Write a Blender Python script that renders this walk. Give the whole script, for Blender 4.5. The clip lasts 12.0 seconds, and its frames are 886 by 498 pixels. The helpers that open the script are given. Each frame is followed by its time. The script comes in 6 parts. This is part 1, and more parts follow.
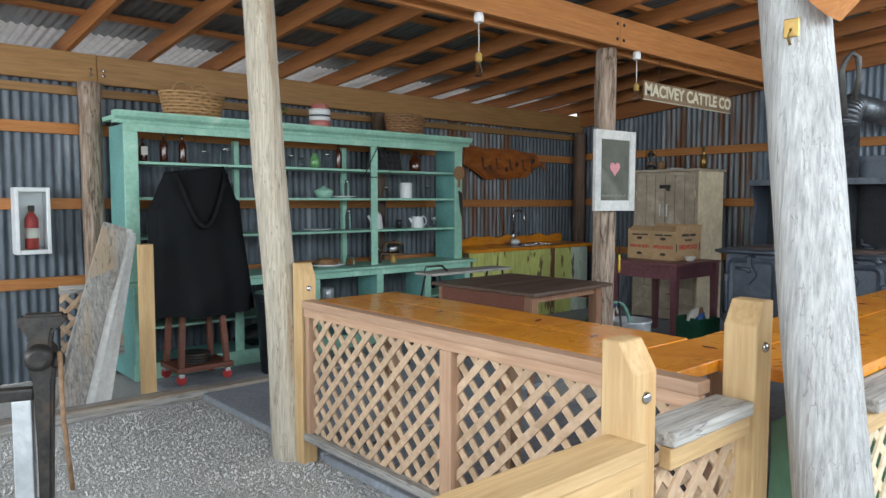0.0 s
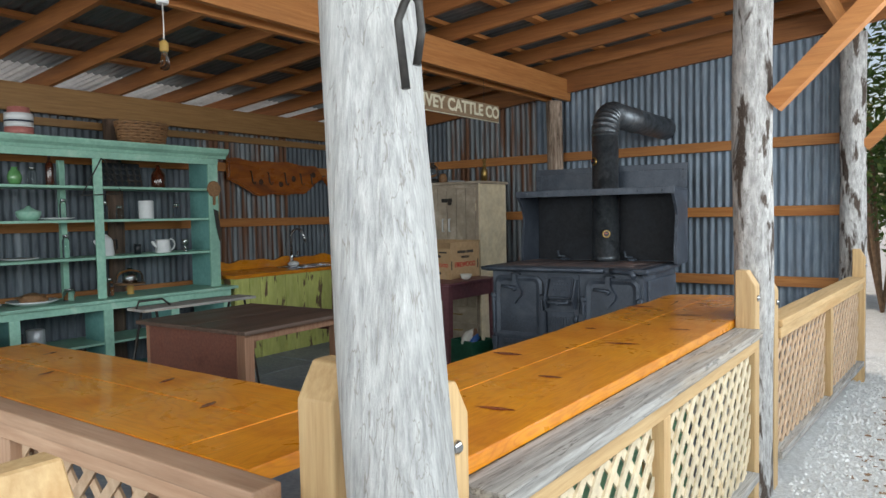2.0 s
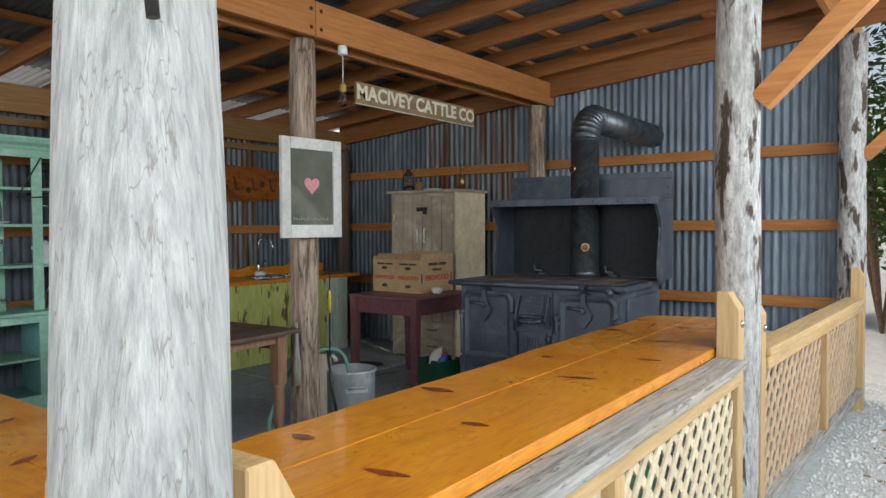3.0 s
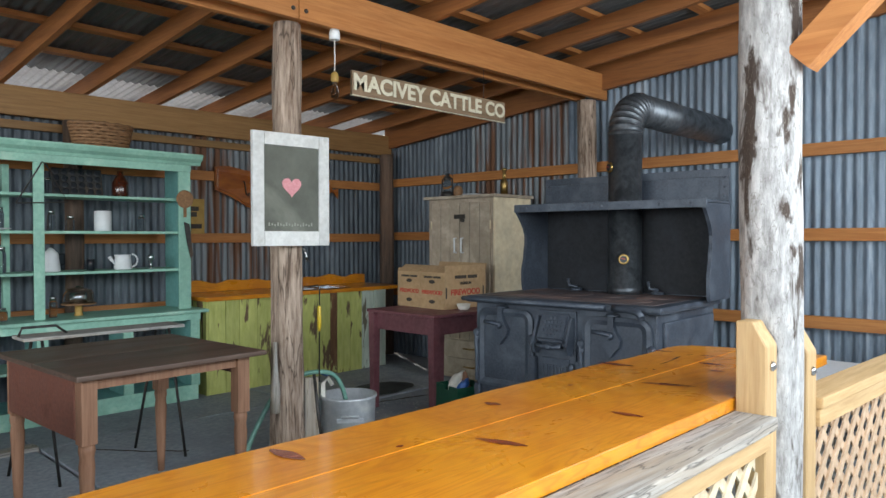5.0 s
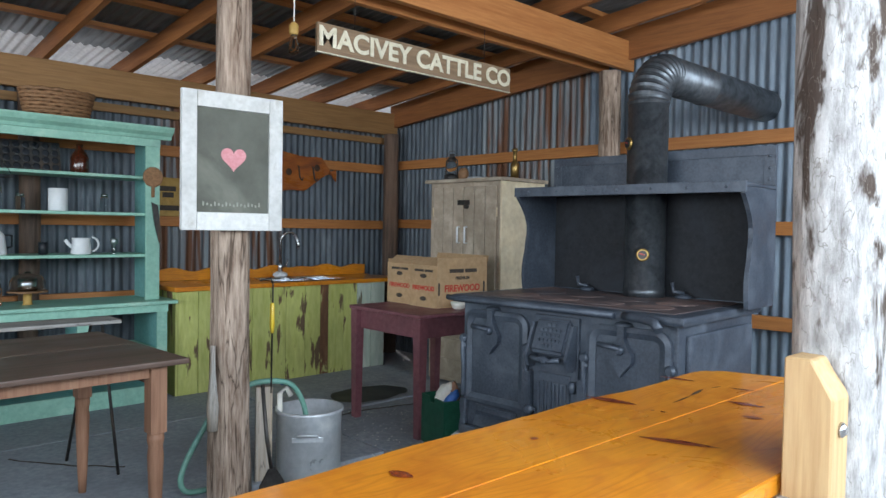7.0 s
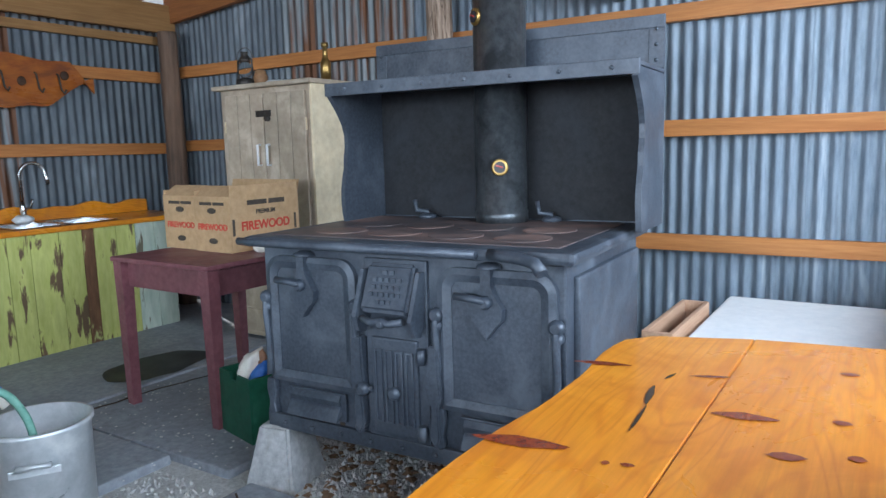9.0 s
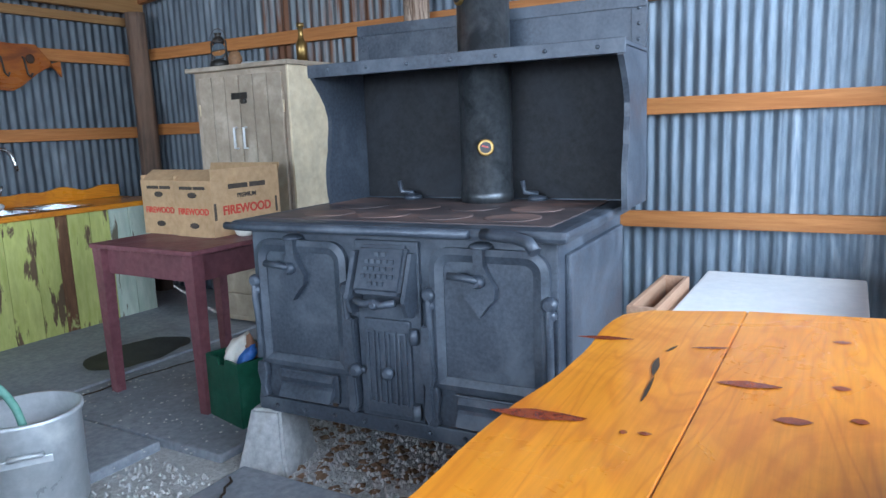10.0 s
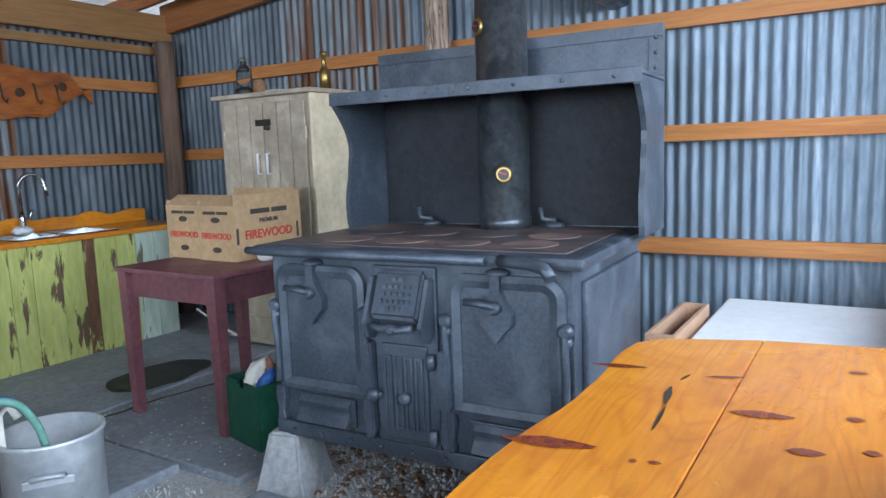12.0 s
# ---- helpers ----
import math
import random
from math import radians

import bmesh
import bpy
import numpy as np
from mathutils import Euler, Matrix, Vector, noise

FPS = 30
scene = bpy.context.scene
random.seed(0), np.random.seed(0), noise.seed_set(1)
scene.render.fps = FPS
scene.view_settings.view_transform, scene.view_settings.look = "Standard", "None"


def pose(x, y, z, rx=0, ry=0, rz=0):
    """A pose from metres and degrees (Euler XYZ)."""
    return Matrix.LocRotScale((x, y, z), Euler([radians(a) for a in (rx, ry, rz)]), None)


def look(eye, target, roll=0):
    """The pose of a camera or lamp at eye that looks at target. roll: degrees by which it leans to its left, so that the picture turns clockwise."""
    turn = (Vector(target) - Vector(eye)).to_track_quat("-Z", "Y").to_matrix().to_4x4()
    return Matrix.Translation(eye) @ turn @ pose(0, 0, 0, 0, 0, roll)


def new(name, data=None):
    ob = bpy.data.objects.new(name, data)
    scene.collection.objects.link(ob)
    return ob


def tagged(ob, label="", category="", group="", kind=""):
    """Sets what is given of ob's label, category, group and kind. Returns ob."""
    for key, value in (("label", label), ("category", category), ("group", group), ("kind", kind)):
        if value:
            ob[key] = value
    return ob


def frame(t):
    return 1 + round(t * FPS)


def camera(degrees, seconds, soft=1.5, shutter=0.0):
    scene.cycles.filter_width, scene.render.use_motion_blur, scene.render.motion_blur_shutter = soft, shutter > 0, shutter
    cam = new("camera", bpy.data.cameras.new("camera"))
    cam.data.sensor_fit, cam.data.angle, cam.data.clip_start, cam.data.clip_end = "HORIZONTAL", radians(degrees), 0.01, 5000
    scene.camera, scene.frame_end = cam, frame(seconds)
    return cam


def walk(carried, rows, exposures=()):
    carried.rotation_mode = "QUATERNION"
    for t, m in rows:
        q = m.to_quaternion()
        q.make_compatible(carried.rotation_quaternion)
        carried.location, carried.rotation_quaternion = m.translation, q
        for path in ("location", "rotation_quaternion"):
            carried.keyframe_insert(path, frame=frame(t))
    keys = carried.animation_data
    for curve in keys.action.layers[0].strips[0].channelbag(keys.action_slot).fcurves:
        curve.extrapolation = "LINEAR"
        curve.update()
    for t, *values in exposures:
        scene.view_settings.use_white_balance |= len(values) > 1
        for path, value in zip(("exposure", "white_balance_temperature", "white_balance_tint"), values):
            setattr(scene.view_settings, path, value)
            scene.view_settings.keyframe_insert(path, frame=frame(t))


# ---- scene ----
cam = camera(64.2, 12.0)
PATH = [
    (0, (0.251, -0.027, 1.492), (1.573, 1.468, 1.355), 0.1),
    (0.5, (0.508, -0.002, 1.484), (1.921, 1.407, 1.349), -0.5),
    (1, (0.758, 0.054, 1.486), (2.253, 1.377, 1.364), -0.9),
    (1.5, (1.065, -0.038, 1.481), (2.617, 1.22, 1.378), -1.2),
    (2, (1.323, -0.102, 1.494), (2.941, 1.069, 1.399), -1.1),
    (2.5, (1.607, -0.044, 1.492), (3.242, 1.106, 1.43), -0.7),
    (3, (1.85, -0.049, 1.482), (3.471, 1.12, 1.417), -0.3),
    (4.8, (2.662, -0.067, 1.453), (4.146, 1.274, 1.414), 0.1),
    (5, (2.771, -0.099, 1.456), (4.215, 1.285, 1.424), -0.1),
    (5.5, (2.951, -0.138, 1.474), (4.358, 1.284, 1.443), 0.2),
    (6, (3.15, -0.022, 1.462), (4.509, 1.444, 1.429), 0.7),
    (6.5, (3.338, 0.112, 1.457), (4.686, 1.588, 1.412), 1.1),
    (6.7, (3.422, 0.147, 1.448), (4.773, 1.62, 1.396), 1.1),
    (8.3, (4.07, 0.687, 1.433), (5.621, 1.936, 1.267), -0.5),
    (8.5, (4.197, 0.76, 1.409), (5.771, 1.974, 1.205), -0.9),
    (9, (4.379, 0.908, 1.396), (6.048, 1.972, 1.113), -1.5),
    (9.5, (4.335, 0.944, 1.396), (6.033, 1.948, 1.068), -1.9),
    (10, (4.323, 0.961, 1.401), (6.028, 1.95, 1.061), -2.2),
    (10.5, (4.322, 0.939, 1.406), (6.023, 1.939, 1.077), -2.1),
    (11, (4.318, 0.935, 1.413), (6.01, 1.953, 1.098), -2.1),
    (11.5, (4.314, 0.938, 1.412), (6.001, 1.971, 1.122), -2.0),
    (12, (4.313, 0.937, 1.409), (5.997, 1.981, 1.14), -2.1),
]
walk(cam, [(t, look(eye, target, roll)) for t, eye, target, roll in PATH],
     [(0.0, 0.1, 6900, 10), (3.0, -0.15, 7200, 10), (5.0, 0.3, 6900, 10), (6.7, 0.5, 6500, 10), (8.5, 0.85, 6500, 10), (9.5, 1.15, 5800, 10), (12.0, 1.1, 6000, 10)])

# ---- light ----
world = bpy.data.worlds.new("world")
scene.world = world
world.use_nodes = True
wn = world.node_tree
sky = wn.nodes.new("ShaderNodeTexSky")
sky.sky_type = "NISHITA"
sky.sun_disc = False
sky.sun_elevation, sky.sun_rotation = radians(46), radians(26)
sky.air_density, sky.dust_density = 1.0, 2.5
wn.links.new(sky.outputs[0], wn.nodes["Background"].inputs[0])
wn.nodes["Background"].inputs[1].default_value = 0.15
sun = new("sun", bpy.data.lights.new("sun", "SUN"))
sun.data.energy, sun.data.angle, sun.data.color = 3.0, radians(1), (1.0, 0.96, 0.90)
sun.matrix_world = look((0, 0, 0), (-0.30, -0.62, -0.71))


def opening_lamp(name, size, power, eye, target):
    """Skylight that enters through an open side of the shed."""
    la = bpy.data.lights.new(name, "AREA")
    la.shape, la.size, la.size_y, la.energy, la.color = "RECTANGLE", size[0], size[1], power, (0.80, 0.91, 1.0)
    ob = new(name, la)
    ob.matrix_world = look(eye, target)


opening_lamp("front_opening_light", (11.0, 1.5), 350, (2.8, -1.25, 2.35), (2.8, 2.6, 0.0))
opening_lamp("side_opening_light", (6.5, 1.6), 290, (-3.2, 2.8, 2.0), (4.5, 2.8, 0.0))

# ---- materials ----
def ramp(nt, fac, stops):
    r = nt.nodes.new("ShaderNodeValToRGB")
    while len(r.color_ramp.elements) < len(stops):
        r.color_ramp.elements.new(0.5)
    for e, (p, c) in zip(r.color_ramp.elements, stops):
        e.position = p
        e.color = c if len(c) == 4 else (*c, 1)
    nt.links.new(fac, r.inputs[0])
    return r.outputs[0]


def noise_of(nt, vec, scale, detail=4, rough=0.6, distort=0.0):
    n = nt.nodes.new("ShaderNodeTexNoise")
    n.inputs["Scale"].default_value, n.inputs["Detail"].default_value = scale, detail
    n.inputs["Roughness"].default_value, n.inputs["Distortion"].default_value = rough, distort
    nt.links.new(vec, n.inputs["Vector"])
    return n.outputs["Fac"]


def mix(nt, fac, a, b, kind="MIX"):
    m = nt.nodes.new("ShaderNodeMix")
    m.data_type, m.blend_type = "RGBA", kind
    for sock, v in ((m.inputs[0], fac), (m.inputs[6], a), (m.inputs[7], b)):
        if isinstance(v, (int, float)):
            sock.default_value = v
        elif isinstance(v, tuple):
            sock.default_value = (*v, 1)
        else:
            nt.links.new(v, sock)
    return m.outputs[2]


def surface(name, c1, c2, c3=None, stretch=(1, 1, 1), fine=40, coarse=3, rough=0.6, metal=0.0, bump=0.2, depth=0.003, patch=0.62, soft=0.08, tint=0.12, gloss=0.0, cracks=None):
    """Two scales of noise: c1 to c2 in the grain, c3 in patches."""
    m = bpy.data.materials.new(name)
    m.use_nodes = True
    nt = m.node_tree
    b = nt.nodes["Principled BSDF"]
    co = nt.nodes.new("ShaderNodeTexCoord")
    info = nt.nodes.new("ShaderNodeObjectInfo")
    mul = nt.nodes.new("ShaderNodeVectorMath")
    mul.operation = "MULTIPLY_ADD"
    nt.links.new(info.outputs["Random"], mul.inputs[0])
    mul.inputs[1].default_value = (17, 31, 23)
    nt.links.new(co.outputs["Object"], mul.inputs[2])
    mp = nt.nodes.new("ShaderNodeMapping")
    mp.inputs["Scale"].default_value = stretch
    nt.links.new(mul.outputs[0], mp.inputs["Vector"])
    v = mp.outputs[0]
    g = noise_of(nt, v, fine, 6, 0.65)
    k = noise_of(nt, v, coarse, 5, 0.6, 0.4)
    col = ramp(nt, g, [(0.32, c1), (0.68, c2)])
    if c3 is not None:
        f = ramp(nt, k, [(patch - soft, (0, 0, 0)), (patch + soft, (1, 1, 1))])
        col = mix(nt, f, col, c3)
    if cracks is not None:
        scale, width, dark = cracks
        c = noise_of(nt, v, scale, 3, 0.5, 0.3)
        col = mix(nt, ramp(nt, c, [(0.5 - width, (0, 0, 0)), (0.5, (0.85, 0.85, 0.85)), (0.5 + width, (0, 0, 0))]), col, dark)
    shade = ramp(nt, k, [(0.25, (1 - tint * 2,) * 3), (0.75, (1 + tint,) * 3)])
    col = mix(nt, 1.0, col, shade, "MULTIPLY")
    rnd = ramp(nt, info.outputs["Random"], [(0, (1 - tint,) * 3), (1, (1 + tint * 0.5,) * 3)])
    col = mix(nt, 1.0, col, rnd, "MULTIPLY")
    nt.links.new(col, b.inputs["Base Color"])
    rr = ramp(nt, k, [(0.3, (max(0.03, rough - 0.12),) * 3), (0.7, (min(1, rough + 0.12),) * 3)])
    nt.links.new(rr, b.inputs["Roughness"])
    b.inputs["Metallic"].default_value = metal
    if gloss:
        b.inputs["Coat Weight"].default_value, b.inputs["Coat Roughness"].default_value = gloss, 0.12
    bp = nt.nodes.new("ShaderNodeBump")
    bp.inputs["Strength"].default_value, bp.inputs["Distance"].default_value = bump, depth
    nt.links.new(g, bp.inputs["Height"])
    nt.links.new(bp.outputs[0], b.inputs["Normal"])
    return m


def along(axis, a=0.06):
    return tuple(a if i == axis else 1.0 for i in range(3))


def wood(name, axis, c1, c2, c3=None, **kw):
    opt = dict(fine=60, coarse=5, rough=0.65, bump=0.35, depth=0.002, patch=0.66)
    opt.update(kw)
    return surface(name, c1, c2, c3, stretch=along(axis), **opt)


RED = [wood("pine_beam_" + a, i, (0.40, 0.145, 0.038), (0.56, 0.235, 0.07), (0.28, 0.085, 0.02), patch=0.68) for i, a in enumerate("xyz")]
PLATE = wood("plate_wood", 0, (0.27, 0.135, 0.045), (0.40, 0.215, 0.08), (0.16, 0.10, 0.035), patch=0.60)
RAFTER = wood("rafter_wood", 1, (0.26, 0.09, 0.024), (0.40, 0.15, 0.042), (0.16, 0.055, 0.016), patch=0.62)
YEL = [wood("new_pine_" + a, i, (0.50, 0.31, 0.14), (0.66, 0.45, 0.23), (0.42, 0.22, 0.08), patch=0.68) for i, a in enumerate("xyz")]
PINK = [wood("rail_wood_" + a, i, (0.42, 0.24, 0.15), (0.56, 0.36, 0.24), (0.30, 0.18, 0.11), patch=0.64) for i, a in enumerate("xyz")]
GREY = [wood("weathered_wood_" + a, i, (0.20, 0.19, 0.18), (0.52, 0.50, 0.47), (0.40, 0.31, 0.22), patch=0.62, bump=0.6, cracks=(28, 0.015, (0.09, 0.08, 0.07))) for i, a in enumerate("xyz")]
LATTICE = surface("lattice_wood", (0.50, 0.33, 0.21), (0.66, 0.48, 0.33), (0.36, 0.24, 0.15), fine=30, coarse=6, rough=0.75)
LATTICE_PALE = surface("lattice_pale_wood", (0.62, 0.50, 0.34), (0.80, 0.69, 0.50), (0.50, 0.36, 0.2), fine=30, coarse=6, rough=0.75)
LOG = surface("bare_log", (0.30, 0.30, 0.30), (0.58, 0.58, 0.57), (0.44, 0.34, 0.26), stretch=(1, 1, 0.07), fine=85, coarse=4, rough=0.8, bump=0.9, depth=0.012, patch=0.70, soft=0.07, cracks=(34, 0.009, (0.24, 0.215, 0.19)))
LOG_CREAM = surface("cream_log", (0.36, 0.31, 0.24), (0.66, 0.60, 0.49), (0.34, 0.23, 0.14), stretch=(1, 1, 0.08), fine=70, coarse=6, rough=0.8, bump=0.9, depth=0.012, patch=0.66, soft=0.06, cracks=(30, 0.010, (0.20, 0.15, 0.10)))
LOG_BARK = surface("log_with_bark", (0.25, 0.24, 0.235), (0.60, 0.59, 0.58), (0.06, 0.042, 0.033), stretch=(1, 1, 0.30), fine=45, coarse=11, rough=0.85, bump=0.9, depth=0.012, patch=0.555, soft=0.03, cracks=(30, 0.008, (0.20, 0.18, 0.16)))
LOG_WARM = surface("bark_post", (0.14, 0.08, 0.05), (0.62, 0.48, 0.38), (0.10, 0.06, 0.04), stretch=(1, 1, 0.11), fine=42, coarse=4, rough=0.85, bump=1.0, depth=0.015, patch=0.64, cracks=(14, 0.02, (0.06, 0.035, 0.02)))
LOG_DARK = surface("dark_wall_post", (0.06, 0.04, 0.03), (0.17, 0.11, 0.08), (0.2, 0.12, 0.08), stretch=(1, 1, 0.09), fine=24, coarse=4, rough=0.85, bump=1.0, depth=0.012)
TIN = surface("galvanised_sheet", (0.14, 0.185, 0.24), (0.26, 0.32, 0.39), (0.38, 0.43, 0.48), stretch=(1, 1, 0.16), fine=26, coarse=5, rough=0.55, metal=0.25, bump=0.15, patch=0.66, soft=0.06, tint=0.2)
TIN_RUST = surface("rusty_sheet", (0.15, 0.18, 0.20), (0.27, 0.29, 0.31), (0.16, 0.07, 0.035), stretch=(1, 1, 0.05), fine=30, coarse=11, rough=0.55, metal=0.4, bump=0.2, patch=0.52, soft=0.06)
# Darker copy of TIN; the back walls' dimness is put into the colour.
TIN_DIM = surface("dim_galvanised_sheet", (0.085, 0.105, 0.13), (0.165, 0.195, 0.225), (0.25, 0.28, 0.31), stretch=(1, 1, 0.16), fine=26, coarse=5, rough=0.6, metal=0.25, bump=0.15, patch=0.64, soft=0.06, tint=0.2)
# Pale sheet: daylight on the eave's underside is put into the colour.
TIN_LIT = surface("lit_galvanised_sheet", (0.50, 0.53, 0.56), (0.66, 0.68, 0.70), fine=20, coarse=3, rough=0.45, metal=0.2, bump=0.1)
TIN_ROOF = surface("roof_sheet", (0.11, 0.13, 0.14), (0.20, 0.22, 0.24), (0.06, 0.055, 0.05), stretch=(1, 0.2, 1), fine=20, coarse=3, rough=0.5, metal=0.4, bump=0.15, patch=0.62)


def varnished(name, axis):
    """Glossy pine: wide cathedral rings, fine grain and reddish clouds."""
    m = bpy.data.materials.new(name)
    m.use_nodes = True
    nt = m.node_tree
    b = nt.nodes["Principled BSDF"]
    co = nt.nodes.new("ShaderNodeTexCoord")
    mp = nt.nodes.new("ShaderNodeMapping")
    mp.inputs["Scale"].default_value = (0.22, 1, 1) if axis == 0 else (1, 0.22, 1)
    nt.links.new(co.outputs["Object"], mp.inputs["Vector"])
    v = mp.outputs[0]
    warp = noise_of(nt, v, 3.2, 3, 0.55, 0.5)
    wide = nt.nodes.new("ShaderNodeMath")
    wide.operation = "MULTIPLY"
    wide.inputs[1].default_value = 170
    nt.links.new(warp, wide.inputs[0])
    sn = nt.nodes.new("ShaderNodeMath")
    sn.operation = "SINE"
    nt.links.new(wide.outputs[0], sn.inputs[0])
    rings = ramp(nt, sn.outputs[0], [(0.0, (0.78, 0.30, 0.020)), (0.62, (0.75, 0.28, 0.018)), (1.0, (0.68, 0.235, 0.015))])
    mp2 = nt.nodes.new("ShaderNodeMapping")
    mp2.inputs["Scale"].default_value = (0.05, 1, 1) if axis == 0 else (1, 0.05, 1)
    nt.links.new(co.outputs["Object"], mp2.inputs["Vector"])
    g = noise_of(nt, mp2.outputs[0], 110, 4, 0.6)
    col = mix(nt, 1.0, rings, ramp(nt, g, [(0.3, (0.86, 0.84, 0.8)), (0.7, (1.08, 1.08, 1.08))]), "MULTIPLY")
    k = noise_of(nt, co.outputs["Object"], 3.5, 5, 0.6, 0.8)
    col = mix(nt, ramp(nt, k, [(0.50, (0, 0, 0)), (0.72, (0.6, 0.6, 0.6))]), col, (0.50, 0.14, 0.012))
    k2 = noise_of(nt, co.outputs["Object"], 1.7, 3, 0.5, 0.3)
    col = mix(nt, 1.0, col, ramp(nt, k2, [(0.3, (0.88, 0.80, 0.8)), (0.7, (1.05, 1.1, 1.1))]), "MULTIPLY")
    nt.links.new(col, b.inputs["Base Color"])
    nt.links.new(ramp(nt, k, [(0.3, (0.22,) * 3), (0.7, (0.42,) * 3)]), b.inputs["Roughness"])
    b.inputs["Coat Weight"].default_value, b.inputs["Coat Roughness"].default_value = 0.5, 0.12
    bp = nt.nodes.new("ShaderNodeBump")
    bp.inputs["Strength"].default_value, bp.inputs["Distance"].default_value = 0.15, 0.003
    nt.links.new(k, bp.inputs["Height"])
    nt.links.new(bp.outputs[0], b.inputs["Normal"])
    return m


COUNTER = [varnished("varnished_pine_" + a, i) for i, a in enumerate("xy")]
KNOT = surface("red_knot", (0.16, 0.022, 0.010), (0.34, 0.075, 0.022), fine=60, rough=0.25, bump=0.1, gloss=0.6)
CRACK = surface("crack_shadow", (0.03, 0.02, 0.012), (0.06, 0.035, 0.02), rough=0.8)
IRON = surface("stove_iron", (0.044, 0.054, 0.074), (0.080, 0.098, 0.128), (0.12, 0.142, 0.175), fine=70, coarse=4, rough=0.46, metal=0.25, bump=0.14, depth=0.002, patch=0.62, soft=0.15)
# Near-black iron: shade inside the hood painted as colour.
HOOD_SHADE = surface("shaded_hood_iron", (0.008, 0.009, 0.012), (0.020, 0.023, 0.030), (0.035, 0.04, 0.05), fine=40, coarse=3, rough=0.75, metal=0.1, bump=0.1, depth=0.002, patch=0.62, soft=0.15)
IRON_TOP = surface("stove_cooking_plate", (0.07, 0.06, 0.065), (0.17, 0.13, 0.13), (0.36, 0.22, 0.18), stretch=(1, 0.35, 1), fine=14, coarse=3, rough=0.5, metal=0.3, bump=0.15, patch=0.60, soft=0.12)
PIPE = surface("stove_pipe", (0.09, 0.10, 0.115), (0.17, 0.19, 0.21), (0.05, 0.056, 0.064), fine=30, coarse=7, rough=0.4, metal=0.7, bump=0.08, patch=0.58)
MINT = surface("mint_paint", (0.27, 0.54, 0.42), (0.37, 0.66, 0.53), (0.48, 0.66, 0.54), fine=30, coarse=4, rough=0.5, bump=0.15, patch=0.66)
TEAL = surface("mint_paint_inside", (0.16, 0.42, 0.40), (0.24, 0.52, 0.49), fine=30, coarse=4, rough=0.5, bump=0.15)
GREEN_B = surface("peeling_green_board", (0.46, 0.49, 0.13), (0.62, 0.64, 0.22), (0.14, 0.09, 0.05), stretch=(1, 1, 0.22), fine=26, coarse=9, rough=0.7, bump=0.5, patch=0.59, soft=0.02)
BLUE_B = surface("peeling_blue_board", (0.45, 0.55, 0.45), (0.62, 0.68, 0.58), (0.15, 0.13, 0.09), stretch=(1, 1, 0.22), fine=26, coarse=9, rough=0.7, bump=0.5, patch=0.60, soft=0.015)
RUST_B = surface("bare_brown_board", (0.13, 0.06, 0.03), (0.24, 0.12, 0.06), (0.50, 0.52, 0.2), stretch=(1, 1, 0.2), fine=26, coarse=9, rough=0.7, bump=0.5, patch=0.60, soft=0.02)
PURPLE = surface("plum_paint", (0.15, 0.05, 0.06), (0.22, 0.085, 0.10), (0.30, 0.17, 0.17), fine=30, coarse=6, rough=0.45, bump=0.12, patch=0.70)
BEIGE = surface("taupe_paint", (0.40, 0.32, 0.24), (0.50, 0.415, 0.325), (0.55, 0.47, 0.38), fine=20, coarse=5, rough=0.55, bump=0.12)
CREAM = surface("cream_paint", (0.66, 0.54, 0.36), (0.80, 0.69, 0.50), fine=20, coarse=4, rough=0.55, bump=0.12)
CARD = surface("cardboard", (0.46, 0.29, 0.15), (0.58, 0.385, 0.215), fine=30, coarse=3, rough=0.85, bump=0.08)
INK_RED = surface("red_print", (0.55, 0.05, 0.03), (0.62, 0.07, 0.045), rough=0.8)
INK = surface("dark_print", (0.05, 0.04, 0.03), (0.08, 0.06, 0.05), rough=0.8)
CONCRETE = surface("dark_concrete", (0.25, 0.275, 0.315), (0.40, 0.43, 0.48), (0.17, 0.185, 0.21), fine=30, coarse=1.6, rough=0.8, bump=0.3, depth=0.004, patch=0.60, soft=0.15)
BLOCK = surface("pale_concrete", (0.34, 0.35, 0.36), (0.55, 0.56, 0.57), (0.25, 0.24, 0.22), fine=30, coarse=6, rough=0.85, bump=0.4)
WET = surface("wet_patch", (0.025, 0.027, 0.03), (0.04, 0.043, 0.048), rough=0.6, bump=0.1)
GRAVEL = surface("shell_gravel", (0.46, 0.46, 0.455), (0.76, 0.76, 0.75), (0.44, 0.43, 0.41), fine=55, coarse=2.2, rough=0.9, bump=1.0, depth=0.02, patch=0.62, soft=0.12)
STONE = surface("pale_stone", (0.50, 0.50, 0.49), (0.74, 0.74, 0.73), fine=20, rough=0.9, tint=0.2)
BARK = surface("wood_chip", (0.16, 0.09, 0.05), (0.32, 0.2, 0.12), fine=20, rough=0.9)
WHITE = surface("white_enamel", (0.72, 0.74, 0.76), (0.82, 0.83, 0.84), fine=20, coarse=4, rough=0.5, bump=0.02, tint=0.03)
WHITE_W = surface("white_painted_wood", (0.62, 0.62, 0.60), (0.76, 0.76, 0.74), (0.42, 0.40, 0.36), fine=30, coarse=7, rough=0.6, bump=0.25, patch=0.68)
BOARD = surface("chalkboard", (0.10, 0.105, 0.085), (0.15, 0.155, 0.13), (0.18, 0.185, 0.155), fine=6, coarse=3, rough=0.8, bump=0.04)
HEART = surface("pink_chalk", (0.70, 0.27, 0.30), (0.82, 0.40, 0.42), fine=60, rough=0.9)
